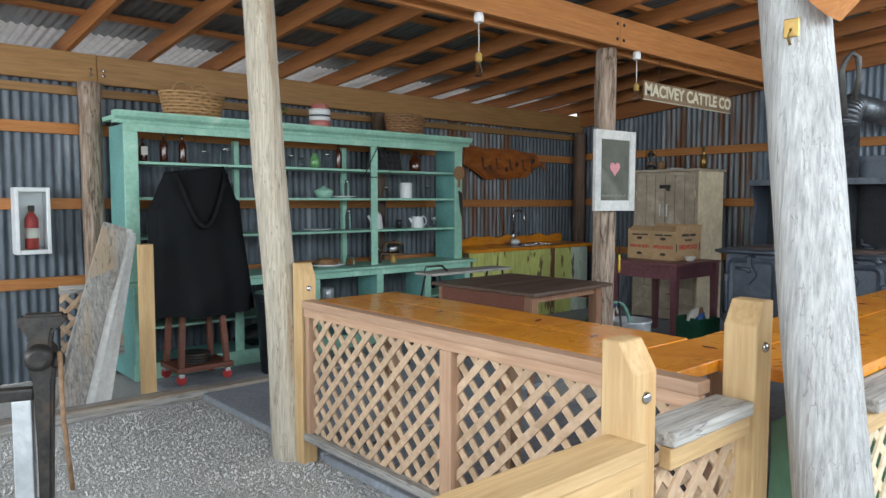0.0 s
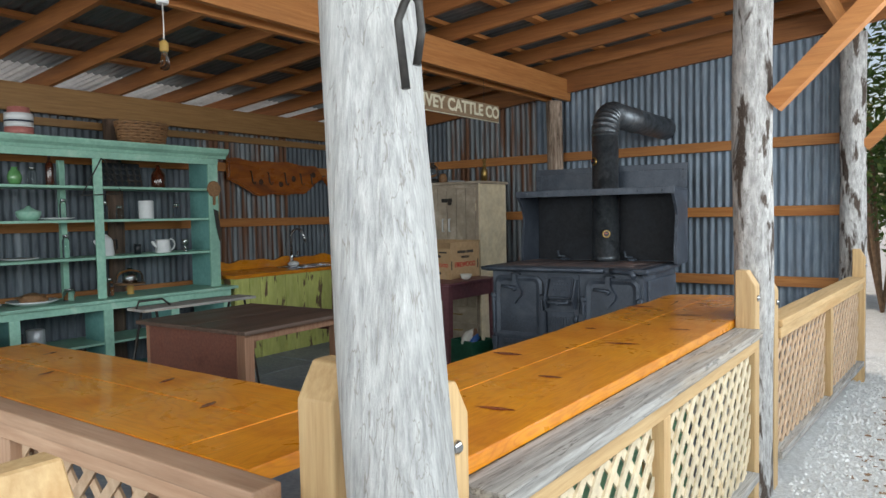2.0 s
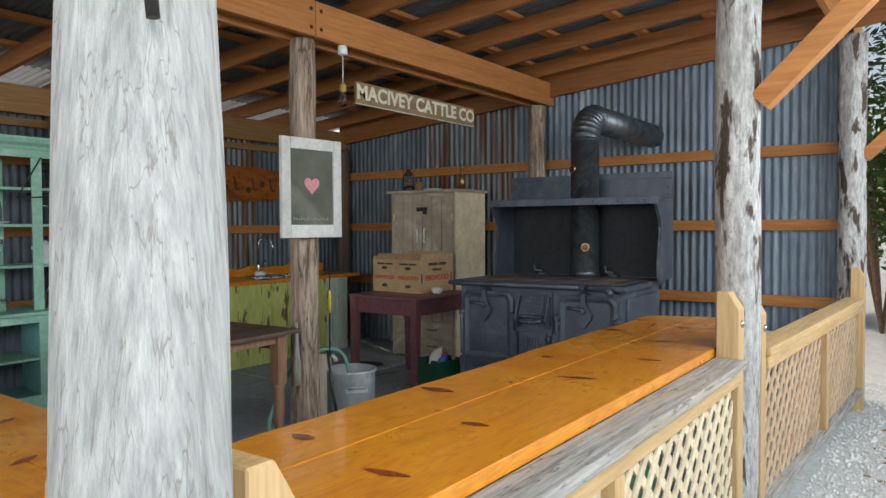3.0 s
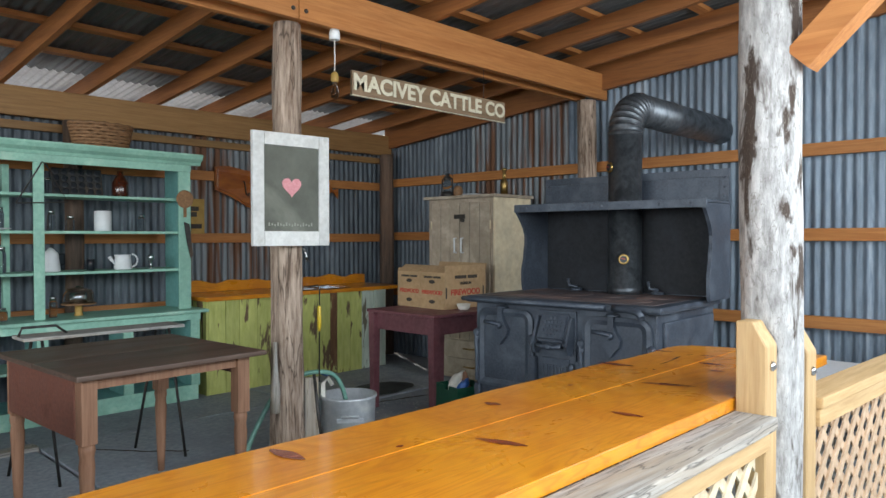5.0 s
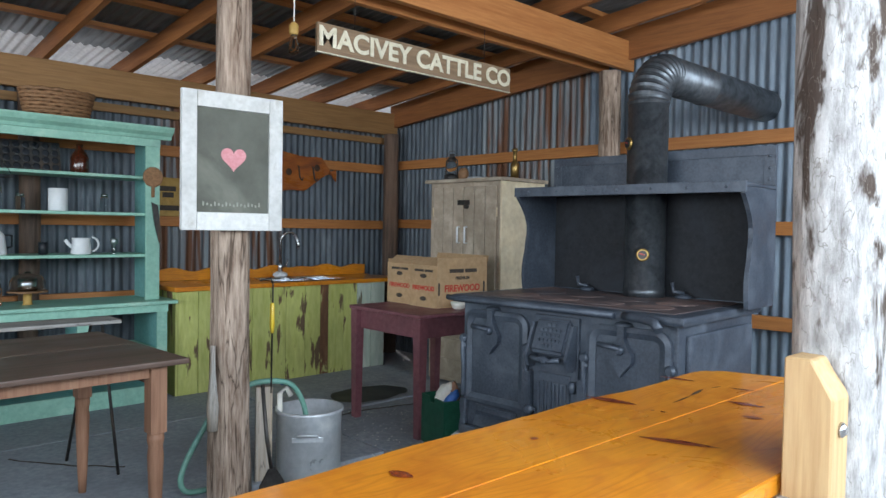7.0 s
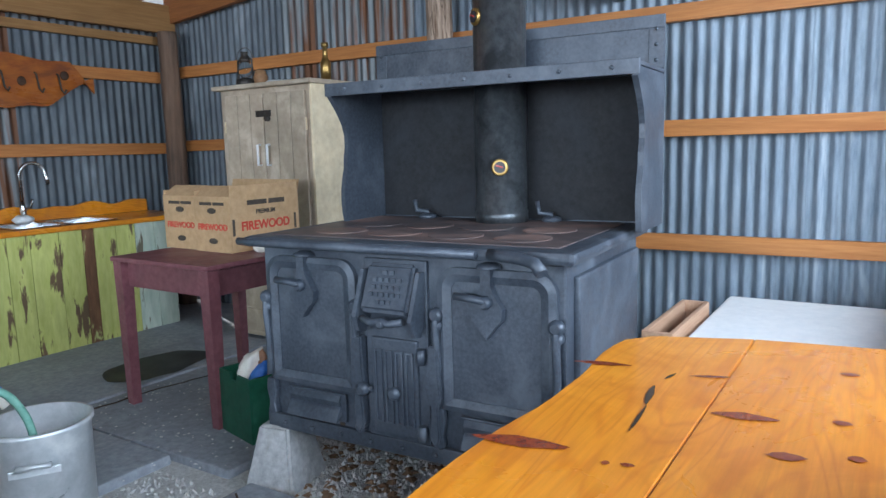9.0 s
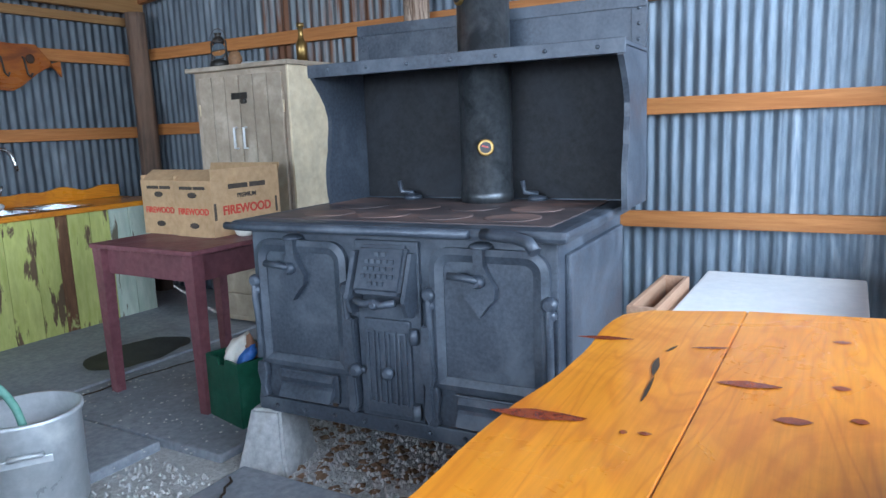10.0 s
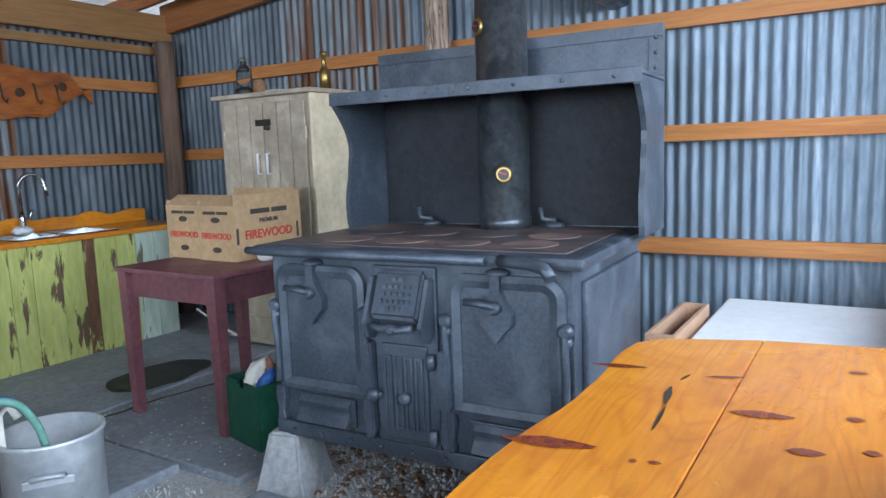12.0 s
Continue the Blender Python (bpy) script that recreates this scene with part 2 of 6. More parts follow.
CHALK = surface("chalk", (0.26, 0.27, 0.23), (0.36, 0.37, 0.32), fine=60, rough=0.9)
SIGN = wood("sign_board", 0, (0.16, 0.10, 0.055), (0.28, 0.185, 0.11), (0.36, 0.27, 0.17))
LETTER = surface("sign_letters", (0.62, 0.57, 0.42), (0.76, 0.71, 0.56), fine=40, rough=0.7)
ALU = surface("aluminium", (0.50, 0.54, 0.57), (0.64, 0.67, 0.70), (0.74, 0.76, 0.76), fine=25, coarse=4, rough=0.38, metal=0.35, bump=0.06)
STEEL = surface("brushed_steel", (0.48, 0.49, 0.50), (0.58, 0.59, 0.60), fine=40, rough=0.22, metal=1.0, bump=0.03)
DARK_M = surface("dark_iron", (0.035, 0.033, 0.032), (0.075, 0.07, 0.066), (0.10, 0.07, 0.05), fine=30, coarse=6, rough=0.5, metal=0.6, bump=0.2)
BLACK = surface("black_cloth", (0.006, 0.007, 0.008), (0.012, 0.013, 0.015), fine=90, coarse=4, rough=0.75, bump=0.15)
BLACK.node_tree.nodes["Principled BSDF"].inputs["Specular IOR Level"].default_value = 0.12
BLACK_P = surface("black_plastic", (0.010, 0.013, 0.018), (0.018, 0.022, 0.03), fine=30, rough=0.35, bump=0.04)
GREEN_P = surface("green_plastic", (0.008, 0.075, 0.042), (0.016, 0.11, 0.065), (0.04, 0.13, 0.09), fine=25, coarse=6, rough=0.45, bump=0.08)
HOSE = surface("green_hose", (0.10, 0.25, 0.20), (0.17, 0.34, 0.28), fine=30, rough=0.45)
TABLE_T = wood("table_top_wood", 0, (0.085, 0.05, 0.036), (0.16, 0.10, 0.075), (0.06, 0.04, 0.03), rough=0.45)
TABLE_L = wood("table_leg_wood", 2, (0.24, 0.11, 0.06), (0.38, 0.20, 0.12), (0.16, 0.065, 0.04))
TABLE_D = wood("table_red_wood", 0, (0.14, 0.045, 0.03), (0.22, 0.08, 0.05), (0.1, 0.03, 0.02))
WICKER = surface("wicker", (0.33, 0.18, 0.075), (0.50, 0.30, 0.14), fine=40, rough=0.7, bump=0.4)
WICKER_D = surface("dark_splint", (0.20, 0.10, 0.045), (0.36, 0.19, 0.09), fine=40, rough=0.7, bump=0.3)
SLAB_W = surface("varnished_slab", (0.24, 0.055, 0.010), (0.42, 0.13, 0.018), (0.10, 0.025, 0.01), stretch=(0.3, 1, 1), fine=18, coarse=5, rough=0.3, bump=0.15, patch=0.60, gloss=0.6)
SLAB_E = surface("bark_edge", (0.04, 0.018, 0.01), (0.09, 0.045, 0.025), fine=30, rough=0.8, bump=0.5)
RED_P = surface("red_paint", (0.42, 0.03, 0.03), (0.55, 0.06, 0.05), fine=30, rough=0.4)
ROSE = surface("rose_enamel", (0.50, 0.16, 0.14), (0.62, 0.24, 0.21), fine=30, rough=0.4)
NAVY = surface("navy_enamel", (0.02, 0.025, 0.05), (0.03, 0.04, 0.08), rough=0.4)
PAPER = surface("paper", (0.66, 0.62, 0.55), (0.8, 0.77, 0.7), fine=20, rough=0.8)
BLUE_P = surface("blue_plastic", (0.03, 0.12, 0.42), (0.05, 0.18, 0.55), rough=0.4)
YELLOW_P = surface("yellow_plastic", (0.75, 0.50, 0.03), (0.85, 0.6, 0.06), rough=0.4)
CARAMEL = surface("ochre_sign", (0.42, 0.25, 0.06), (0.55, 0.35, 0.10), (0.32, 0.17, 0.04), fine=20, rough=0.7)
GREEN_T = surface("green_tarp", (0.10, 0.24, 0.14), (0.16, 0.33, 0.20), fine=10, rough=0.6)
LEAF = surface("shrub_leaf", (0.06, 0.13, 0.02), (0.13, 0.22, 0.035), (0.28, 0.20, 0.06), fine=6, coarse=2, rough=0.6, tint=0.3)
BRASS = surface("brass", (0.35, 0.22, 0.07), (0.48, 0.32, 0.12), rough=0.35, metal=0.9)


def glass(name, colour, rough=0.05, alpha=0.0):
    m = bpy.data.materials.new(name)
    m.use_nodes = True
    b = m.node_tree.nodes["Principled BSDF"]
    b.inputs["Base Color"].default_value = (*colour, 1)
    b.inputs["Roughness"].default_value = rough
    b.inputs["Transmission Weight"].default_value = 1.0
    b.inputs["IOR"].default_value = 1.15
    return m


CLEAR = glass("clear_glass", (0.86, 0.90, 0.90))
AMBER = surface("amber_glass", (0.045, 0.010, 0.004), (0.07, 0.016, 0.006), rough=0.12, bump=0.02, gloss=0.6)
JADE = surface("green_glaze", (0.10, 0.28, 0.10), (0.16, 0.38, 0.15), rough=0.2, bump=0.02, gloss=0.5)


# ---- mesh helpers ----
def box(bm, lo, hi, bevel=0.0):
    vs = bmesh.ops.create_cube(bm, size=1.0)["verts"]
    c = [(a + b) / 2 for a, b in zip(lo, hi)]
    for v in vs:
        v.co = Vector([c[i] + v.co[i] * (hi[i] - lo[i]) for i in range(3)])
    if bevel:
        es = {e for v in vs for e in v.link_edges}
        bmesh.ops.bevel(bm, geom=list(es), offset=bevel, segments=2, affect="EDGES", profile=0.6)
    return bm


def bar(bm, p, q, w, h=None, up=(0, 0, 1)):
    """A square bar from p to q."""
    p, q = Vector(p), Vector(q)
    d = (q - p).normalized()
    u = Vector(up)
    if abs(d.dot(u)) > 0.98:
        u = Vector((1, 0, 0))
    s = d.cross(u).normalized()
    u = s.cross(d)
    h = h or w
    vs = [bm.verts.new(e + s * (a * w / 2) + u * (b * h / 2)) for e in (p, q) for a, b in ((-1, -1), (1, -1), (1, 1), (-1, 1))]
    for i in range(4):
        j = (i + 1) % 4
        bm.faces.new((vs[i], vs[j], vs[4 + j], vs[4 + i]))
    bm.faces.new(vs[3::-1])
    bm.faces.new(vs[4:])
    return bm


def lathe(bm, prof, at=(0, 0, 0), n=24, axis=2, cap=True):
    """Rings (radius, height) turned about an axis."""
    rings = []
    for r, h in prof:
        ring = []
        for i in range(n):
            a = 2 * math.pi * i / n
            c = (r * math.cos(a), r * math.sin(a), h)
            if axis == 0:
                c = (h, r * math.cos(a), r * math.sin(a))
            elif axis == 1:
                c = (r * math.sin(a), h, r * math.cos(a))
            ring.append(bm.verts.new(Vector(c) + Vector(at)))
        rings.append(ring)
    for a, b in zip(rings, rings[1:]):
        for i in range(n):
            f = bm.faces.new((a[i], a[(i + 1) % n], b[(i + 1) % n], b[i]))
            f.smooth = True
    if cap:
        bm.faces.new(rings[0][::-1])
        bm.faces.new(rings[-1])
    return bm


def tube(bm, pts, r, n=8):
    """A round tube through points."""
    pts = [Vector(p) for p in pts]
    rings = []
    ref = Vector((0.31, 0.17, 0.93))
    for i, p in enumerate(pts):
        d = (pts[min(i + 1, len(pts) - 1)] - pts[max(i - 1, 0)]).normalized()
        s = d.cross(ref).normalized()
        u = s.cross(d)
        rings.append([bm.verts.new(p + (s * math.cos(2 * math.pi * k / n) + u * math.sin(2 * math.pi * k / n)) * r) for k in range(n)])
    for a, b in zip(rings, rings[1:]):
        for k in range(n):
            bm.faces.new((a[k], a[(k + 1) % n], b[(k + 1) % n], b[k])).smooth = True
    bm.faces.new(rings[0][::-1])
    bm.faces.new(rings[-1])
    return bm


def arc(c, r, a0, a1, n, plane="xz"):
    out = []
    for i in range(n + 1):
        a = radians(a0 + (a1 - a0) * i / n)
        u, v = r * math.cos(a), r * math.sin(a)
        out.append({"xz": (c[0] + u, c[1], c[2] + v), "xy": (c[0] + u, c[1] + v, c[2]), "yz": (c[0], c[1] + u, c[2] + v)}[plane])
    return out


def prism(bm, outline, plane, lo, hi):
    """An outline in a plane ('xy', 'xz' or 'yz') drawn out from lo to hi along the third axis."""
    def at(p, h):
        return {"xy": (p[0], p[1], h), "xz": (p[0], h, p[1]), "yz": (h, p[0], p[1])}[plane]
    a = [bm.verts.new(at(p, lo)) for p in outline]
    b = [bm.verts.new(at(p, hi)) for p in outline]
    for i in range(len(a)):
        j = (i + 1) % len(a)
        bm.faces.new((a[i], a[j], b[j], b[i]))
    bm.faces.new(a[::-1])
    bm.faces.new(b)
    bmesh.ops.recalc_face_normals(bm, faces=bm.faces)
    return bm


def mesh_of(name, bm, material):
    bmesh.ops.recalc_face_normals(bm, faces=bm.faces)
    me = bpy.data.meshes.new(name)
    bm.to_mesh(me)
    bm.free()
    me.materials.append(material)
    return me


def B():
    return bmesh.new()


def part(name, bm, material, parent, label=""):
    ob = new(name, mesh_of(name, bm, material))
    ob.parent = parent
    if label:
        ob["label"] = label
    return ob


def thing(name, label, category, at=(0, 0, 0), turn=0.0, group="", kind=""):
    ob = new(name)
    ob.empty_display_size = 0.05
    ob.matrix_world = pose(*at, 0, 0, turn)
    return tagged(ob, label, category, group, kind)


def solid(name, bm, material, label, category, at=(0, 0, 0), turn=0.0, group="", kind=""):
    ob = new(name, mesh_of(name, bm, material))
    ob.matrix_world = pose(*at, 0, 0, turn)
    return tagged(ob, label, category, group, kind)


def lettering(name, text, size, material, parent, m, depth=0.002, wide=1.0):
    cu = bpy.data.curves.new(name, "FONT")
    cu.body, cu.size, cu.extrude, cu.align_x, cu.align_y = text, size, depth, "CENTER", "CENTER"
    cu.offset = size * 0.03
    tmp = bpy.data.objects.new("text_source", cu)
    scene.collection.objects.link(tmp)
    bpy.context.view_layer.update()
    me = bpy.data.meshes.new_from_object(tmp.evaluated_get(bpy.context.evaluated_depsgraph_get()))
    bpy.data.objects.remove(tmp)
    me.materials.clear()
    me.materials.append(material)
    me.transform(m @ Matrix.Diagonal((wide, 1, 1, 1)))
    ob = new(name, me)
    ob.parent = parent
    return ob


def corrugated(x0, x1, z0, z1, pitch=0.072, amp=0.009, steps=8, top=None):
    """A wavy sheet in the xz plane; top(x) may slope its upper edge."""
    bm = B()
    n = max(2, int((x1 - x0) / pitch * steps))
    cols = []
    for i in range(n + 1):
        x = x0 + (x1 - x0) * i / n
        y = amp * math.sin(2 * math.pi * x / pitch)
        zt = top(x) if top else z1
        cols.append([bm.verts.new((x, y, z0 + (zt - z0) * k / 3)) for k in range(4)])
    for a, b in zip(cols, cols[1:]):
        for k in range(3):
            bm.faces.new((a[k], b[k], b[k + 1], a[k + 1])).smooth = True
    return bm


def lattice_strips(w, h, pitch, width, thick):
    """Strips of a diagonal lattice cut to w by h, in the xz plane: meshes of two layers."""
    out = []
    s = pitch * math.sqrt(2)
    half = width * math.sqrt(2) / 2
    for layer, sign in ((0, 1), (1, -1)):
        c = -h + s * 0.4
        while c < w:
            # centre line x = c + z for sign 1, mirrored for sign -1
            quad = []
            for off in (-half, half):
                x0 = c + off
                z0 = max(0.0, -x0)
                z1 = min(h, w - x0)
                quad.append((x0, z0, z1))
            (xa, za0, za1), (xb, zb0, zb1) = quad
            if za1 - za0 > 0.02 and zb1 - zb0 > 0.02:
                pts = [(xa + za0, za0), (xb + zb0, zb0), (xb + zb1, zb1), (xa + za1, za1)]
                if sign < 0:
                    pts = [(w - x, z) for x, z in pts]
                bm = B()
                y = layer * thick
                prism(bm, pts, "xz", y, y + thick)
                out.append(bm)
            c += s
    return out


def lattice_bay(parent, x0, z0, w, h, material, y=0.0, pitch=0.088, width=0.034, thick=0.008):
    for bm in lattice_strips(w, h, pitch, width, thick):
        bmesh.ops.translate(bm, verts=bm.verts, vec=(x0, y, z0))
        part("slat", bm, material, parent)


def log_mesh(r0, r1, z0, z1, lean=(0, 0), seed=0, rough=0.012, n=28, m=44, z_ref=0.0):
    bm = B()
    rings = []
    for j in range(m + 1):
        z = z0 + (z1 - z0) * j / m
        r = r0 + (r1 - r0) * j / m
        ox = lean[0] * (z - z_ref) + 0.012 * noise.noise((seed, 3.1, z * 0.9))
        oy = lean[1] * (z - z_ref) + 0.012 * noise.noise((seed, 8.7, z * 0.9))
        ring = []
        for i in range(n):
            a = 2 * math.pi * i / n
            k = noise.noise((math.cos(a) * 1.6 + seed * 5, math.sin(a) * 1.6, z * 0.8)) + 0.5 * noise.noise((math.cos(a) * 5 + seed * 9, math.sin(a) * 5, z * 2.2))
            rr = r + rough * k
            ring.append(bm.verts.new((ox + rr * math.cos(a), oy + rr * math.sin(a), z)))
        rings.append(ring)
    for a, b in zip(rings, rings[1:]):
        for i in range(n):
            bm.faces.new((a[i], a[(i + 1) % n], b[(i + 1) % n], b[i])).smooth = True
    bm.faces.new(rings[0][::-1])
    bm.faces.new(rings[-1])
    return bm


# ---- the shed's structure ----
WALL_N, WALL_E = 6.52, 8.70          # the sheets' planes


def eave(y):
    """Underside of the rafters."""
    return 2.70 + 0.095 * (6.45 - y)


gm = B()
bmesh.ops.create_grid(gm, x_segments=60, y_segments=60, size=1.0)
for v in gm.verts:
    v.co.x, v.co.y = [math.copysign(abs(c) ** 3 * 160, c) for c in v.co[:2]]
    v.co.x += 3
    v.co.y += 2
    v.co.z = 0.012 * noise.noise((v.co.x, v.co.y, 0))
solid("ground", gm, GRAVEL, "pale crushed shell and gravel ground", "ground", kind="structure")

floor = thing("floor", "dark worn concrete slabs with cracks and joints", "floor", kind="structure")
for lo, hi in (((2.36, 1.02, -0.1), (4.28, 3.38, 0.04)), ((4.30, 1.02, -0.1), (6.28, 3.10, 0.04)), ((2.36, 3.40, -0.1), (4.28, 5.10, 0.04)), ((4.30, 3.62, -0.1), (6.28, 5.10, 0.045)),
               ((6.30, 3.26, -0.1), (8.66, 4.6, 0.04)), ((6.30, 4.62, -0.1), (8.66, 6.48, 0.043)), ((2.2, 5.26, -0.1), (4.28, 6.48, 0.04)), ((4.30, 5.12, -0.1), (6.28, 6.48, 0.04))):
    part("slab", box(B(), lo, hi, 0.012), CONCRETE, floor)
wet = B()
ring = [wet.verts.new((7.12 + (0.36 + 0.09 * noise.noise((math.cos(a), math.sin(a), 4))) * math.cos(a), 4.88 + (0.24 + 0.07 * noise.noise((math.cos(a) * 2, math.sin(a) * 2, 9))) * math.sin(a), 0.049)) for a in [2 * math.pi * i / 40 for i in range(40)]]
wet.faces.new(ring)
part("wet_patch", wet, WET, floor)
for pts in (((4.5, 4.9), (4.75, 4.55), (5.0, 4.3)), ((5.75, 2.85), (6.0, 2.95), (6.2, 3.08)), ((6.4, 4.5), (6.9, 4.45), (7.3, 4.35)), ((3.2, 4.6), (3.5, 4.3), (3.65, 3.9))):
    tk = B()
    path = []
    for (ax, ay), (bx, by) in zip(pts, pts[1:]):
        for i in range(6):
            path.append((ax + (bx - ax) * i / 6 + random.uniform(-.012, .012), ay + (by - ay) * i / 6 + random.uniform(-.012, .012), 0.0475))
    for p, q in zip(path, path[1:]):
        bar(tk, p, q, random.uniform(0.006, 0.014), 0.003)
    part("crack", tk, CRACK, floor)

sill = thing("timber_sill", "weathered grey timber sill across the shed's entrance", "sill", kind="structure")
part("timber", box(B(), (0.9, 5.08, 0.0), (2.4, 5.24, 0.075), 0.01), GREY[0], sill)
part("timber", box(B(), (2.41, 5.11, 0.0), (4.3, 5.25, 0.06), 0.01), GREY[0], sill)

# north wall: sheets, girts, plate
wall_n = thing("wall_north", "corrugated galvanised metal wall with timber girts", "wall", kind="structure")
x = -3.0
i = 0
while x < 8.66:
    x1 = min(x + 0.66, 8.69)
    ob = part("sheet", corrugated(x, x1, 0.0, 2.50), TIN_RUST if i in (14, 15) else TIN_DIM, wall_n)
    ob.location.y = WALL_N + 0.004 * (i % 2)
    x, i = (x1 - 0.02 if x1 < 8.69 else 9.0), i + 1
for z in (0.81, 1.46, 2.08):
    part("girt", box(B(), (-3.0, 6.455, z - 0.045), (2.9, 6.495, z + 0.045), 0.004), RED[0], wall_n)
    part("girt", box(B(), (2.91, 6.455, z - 0.05), (8.64, 6.495, z + 0.045), 0.004), RED[0], wall_n)
part("girt", box(B(), (-3.0, 6.455, 2.36), (8.6, 6.495, 2.43), 0.004), PLATE, wall_n)
part("top_plate", box(B(), (-3.0, 6.38, 2.46), (2.05, 6.43, 2.70), 0.006), PLATE, wall_n)
part("top_plate", box(B(), (2.055, 6.38, 2.46), (8.62, 6.43, 2.70), 0.006), PLATE, wall_n)
bolts = B()
for bx, bz in ((2.0, 2.53), (2.0, 2.57), (2.1, 2.53), (2.1, 2.57)):
    lathe(bolts, [(0.014, 0), (0.014, -0.008), (0.006, -0.014)], (bx, 6.378, bz), 8, axis=1)
part("bolts", bolts, STEEL, wall_n)

# east wall: sheets under a raking beam
wall_e = thing("wall_east", "tall corrugated galvanised metal wall with orange timber girts", "wall", kind="structure")
y = 0.64
i = 0
while y < 6.47:
    y1 = min(y + 0.66, 6.5)
    bm = corrugated(y, y1, 0.0, 3.0, top=lambda s: eave(s) + 0.02)
    bmesh.ops.transform(bm, matrix=pose(0, 0, 0, 0, 0, 90), verts=bm.verts)
    ob = part("sheet", bm, TIN_RUST if i in (5, 6) else TIN_DIM if i > 4 else TIN, wall_e)
    ob.location.x = WALL_E + 0.004 * (i % 2)
    y, i = (y1 - 0.02 if y1 < 6.5 else 9.0), i + 1
for z in (0.805, 1.475, 2.125):
    part("girt", box(B(), (8.625, 0.66, z - 0.048), (8.668, 3.52, z + 0.048), 0.004), RED[1], wall_e)
    part("girt", box(B(), (8.625, 3.53, z - 0.048), (8.668, 6.4, z + 0.048), 0.004), RED[1], wall_e)
part("corner_trim", box(B(), (8.60, 0.575, 0.0), (8.72, 0.635, 3.1), 0.004), YEL[2], wall_e)
bm = B()
prism(bm, [(-0.6, eave(-0.6) - 0.16), (6.45, eave(6.45) - 0.16), (6.45, eave(6.45) + 0.09), (-0.6, eave(-0.6) + 0.09)], "yz", 8.57, 8.62)
part("rake_beam", bm, RAFTER, wall_e)

# roof: rafters, purlins and sheets in one mesh each
roof = B()
n = 1340
cols = []
for i in range(n + 1):
    x = -3.2 + 12.3 * i / n
    cols.append([roof.verts.new((x, yy, eave(yy) + 0.19 + 0.009 * math.sin(2 * math.pi * x / 0.072))) for yy in (6.48, 3.0, -0.9)])
for a, b in zip(cols, cols[1:]):
    for k in range(2):
        roof.faces.new((a[k], b[k], b[k + 1], a[k + 1])).smooth = True
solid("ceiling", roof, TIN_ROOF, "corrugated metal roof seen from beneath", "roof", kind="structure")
# Same roof past the wall, split off to take the daylit colour.
over = B()
cols = []
for i in range(n + 1):
    x = -3.2 + 12.3 * i / n
    cols.append([over.verts.new((x, yy, eave(yy) + 0.19 + 0.009 * math.sin(2 * math.pi * x / 0.072))) for yy in (8.0, 6.482)])
for a, b in zip(cols, cols[1:]):
    over.faces.new((a[0], b[0], b[1], a[1])).smooth = True
solid("roof_overhang", over, TIN_LIT, "corrugated sheet over the eave, daylight put into its pale colour", "roof", kind="structure")
frame_r = thing("roof_frame", "sloping brown rafters under orange purlins", "roof frame", kind="structure")
for k in range(-7, 11):
    rx = 1.84 + 0.646 * k
    bm = B()
    prism(bm, [(-0.8, eave(-0.8)), (7.9, eave(7.9)), (7.9, eave(7.9) + 0.14), (-0.8, eave(-0.8) + 0.14)], "yz", rx - 0.021, rx + 0.021)
    part("rafter", bm, RAFTER, frame_r)
yy = -0.7
while yy < 6.3:
    bm = B()
    z = eave(yy) + 0.142
    box(bm, (-3.1, yy - 0.045, z), (8.95, yy + 0.045, z + 0.036))
    part("purlin", bm, RED[0], frame_r)
    yy += 0.60
beam = thing("tie_beam", "long orange pine beam carried by log posts", "beam", kind="structure")
part("beam", box(B(), (-3.0, 3.40, 2.745), (5.2, 3.45, 2.98), 0.005), RED[0], beam)
part("beam", box(B(), (5.205, 3.40, 2.745), (8.66, 3.45, 2.98), 0.005), RED[0], beam)
part("beam", box(B(), (-3.0, 3.60, 2.745), (8.6, 3.65, 2.98), 0.005), RED[0], beam)
bm = B()
for bx in (5.16, 5.25):
    for bz in (2.80, 2.92):
        lathe(bm, [(0.014, 0), (0.014, -0.006), (0.005, -0.012)], (bx, 3.399, bz), 8, axis=1)
part("bolts", bm, DARK_M, beam)
header = thing("front_beam", "pine beam along the open front", "beam", kind="structure")
part("beam", box(B(), (-3.0, 0.70, eave(0.73) - 0.2), (8.6, 0.75, eave(0.73) - 0.005), 0.005), RED[0], header)


def log_post(x, y, r0, r1, top, material, label, lean=(0, 0), seed=0, rough=0.012):
    return solid("log_post", log_mesh(r0, r1, -0.05, top, lean, seed, rough, z_ref=1.4), material, label, "post", (x, y, 0), group="log posts", kind="structure")


log_post(2.346, 0.776, 0.104, 0.092, 3.0, LOG, "bare silver-grey log post, bark stripped", (0.10, 0.15), 1)
log_post(5.215, 0.735, 0.098, 0.094, 3.0, LOG_BARK, "pale log post with patches of dark bark", (0.0, 0.0), 2, 0.014)
log_post(2.19, 3.62, 0.095, 0.085, 2.74, LOG_CREAM, "bare pale log post beside the entrance", (-0.05, 0.03), 3)
log_post(5.20, 3.53, 0.100, 0.080, 2.74, LOG_WARM, "rough brown log post with shredded bark", (0.0, 0.0), 4, 0.02)
log_post(8.45, 0.62, 0.11, 0.10, 3.0, LOG_BARK, "pale log post with dark bark by the wall's end", (0, 0), 5)
log_post(8.52, 3.53, 0.09, 0.085, 2.74, LOG_WARM, "brown log post against the metal wall", (0, 0), 6)
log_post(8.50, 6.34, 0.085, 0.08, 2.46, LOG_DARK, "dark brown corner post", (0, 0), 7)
log_post(1.98, 6.34, 0.09, 0.085, 2.46, LOG_WARM, "rough brown post against the metal wall", (0, 0), 8)
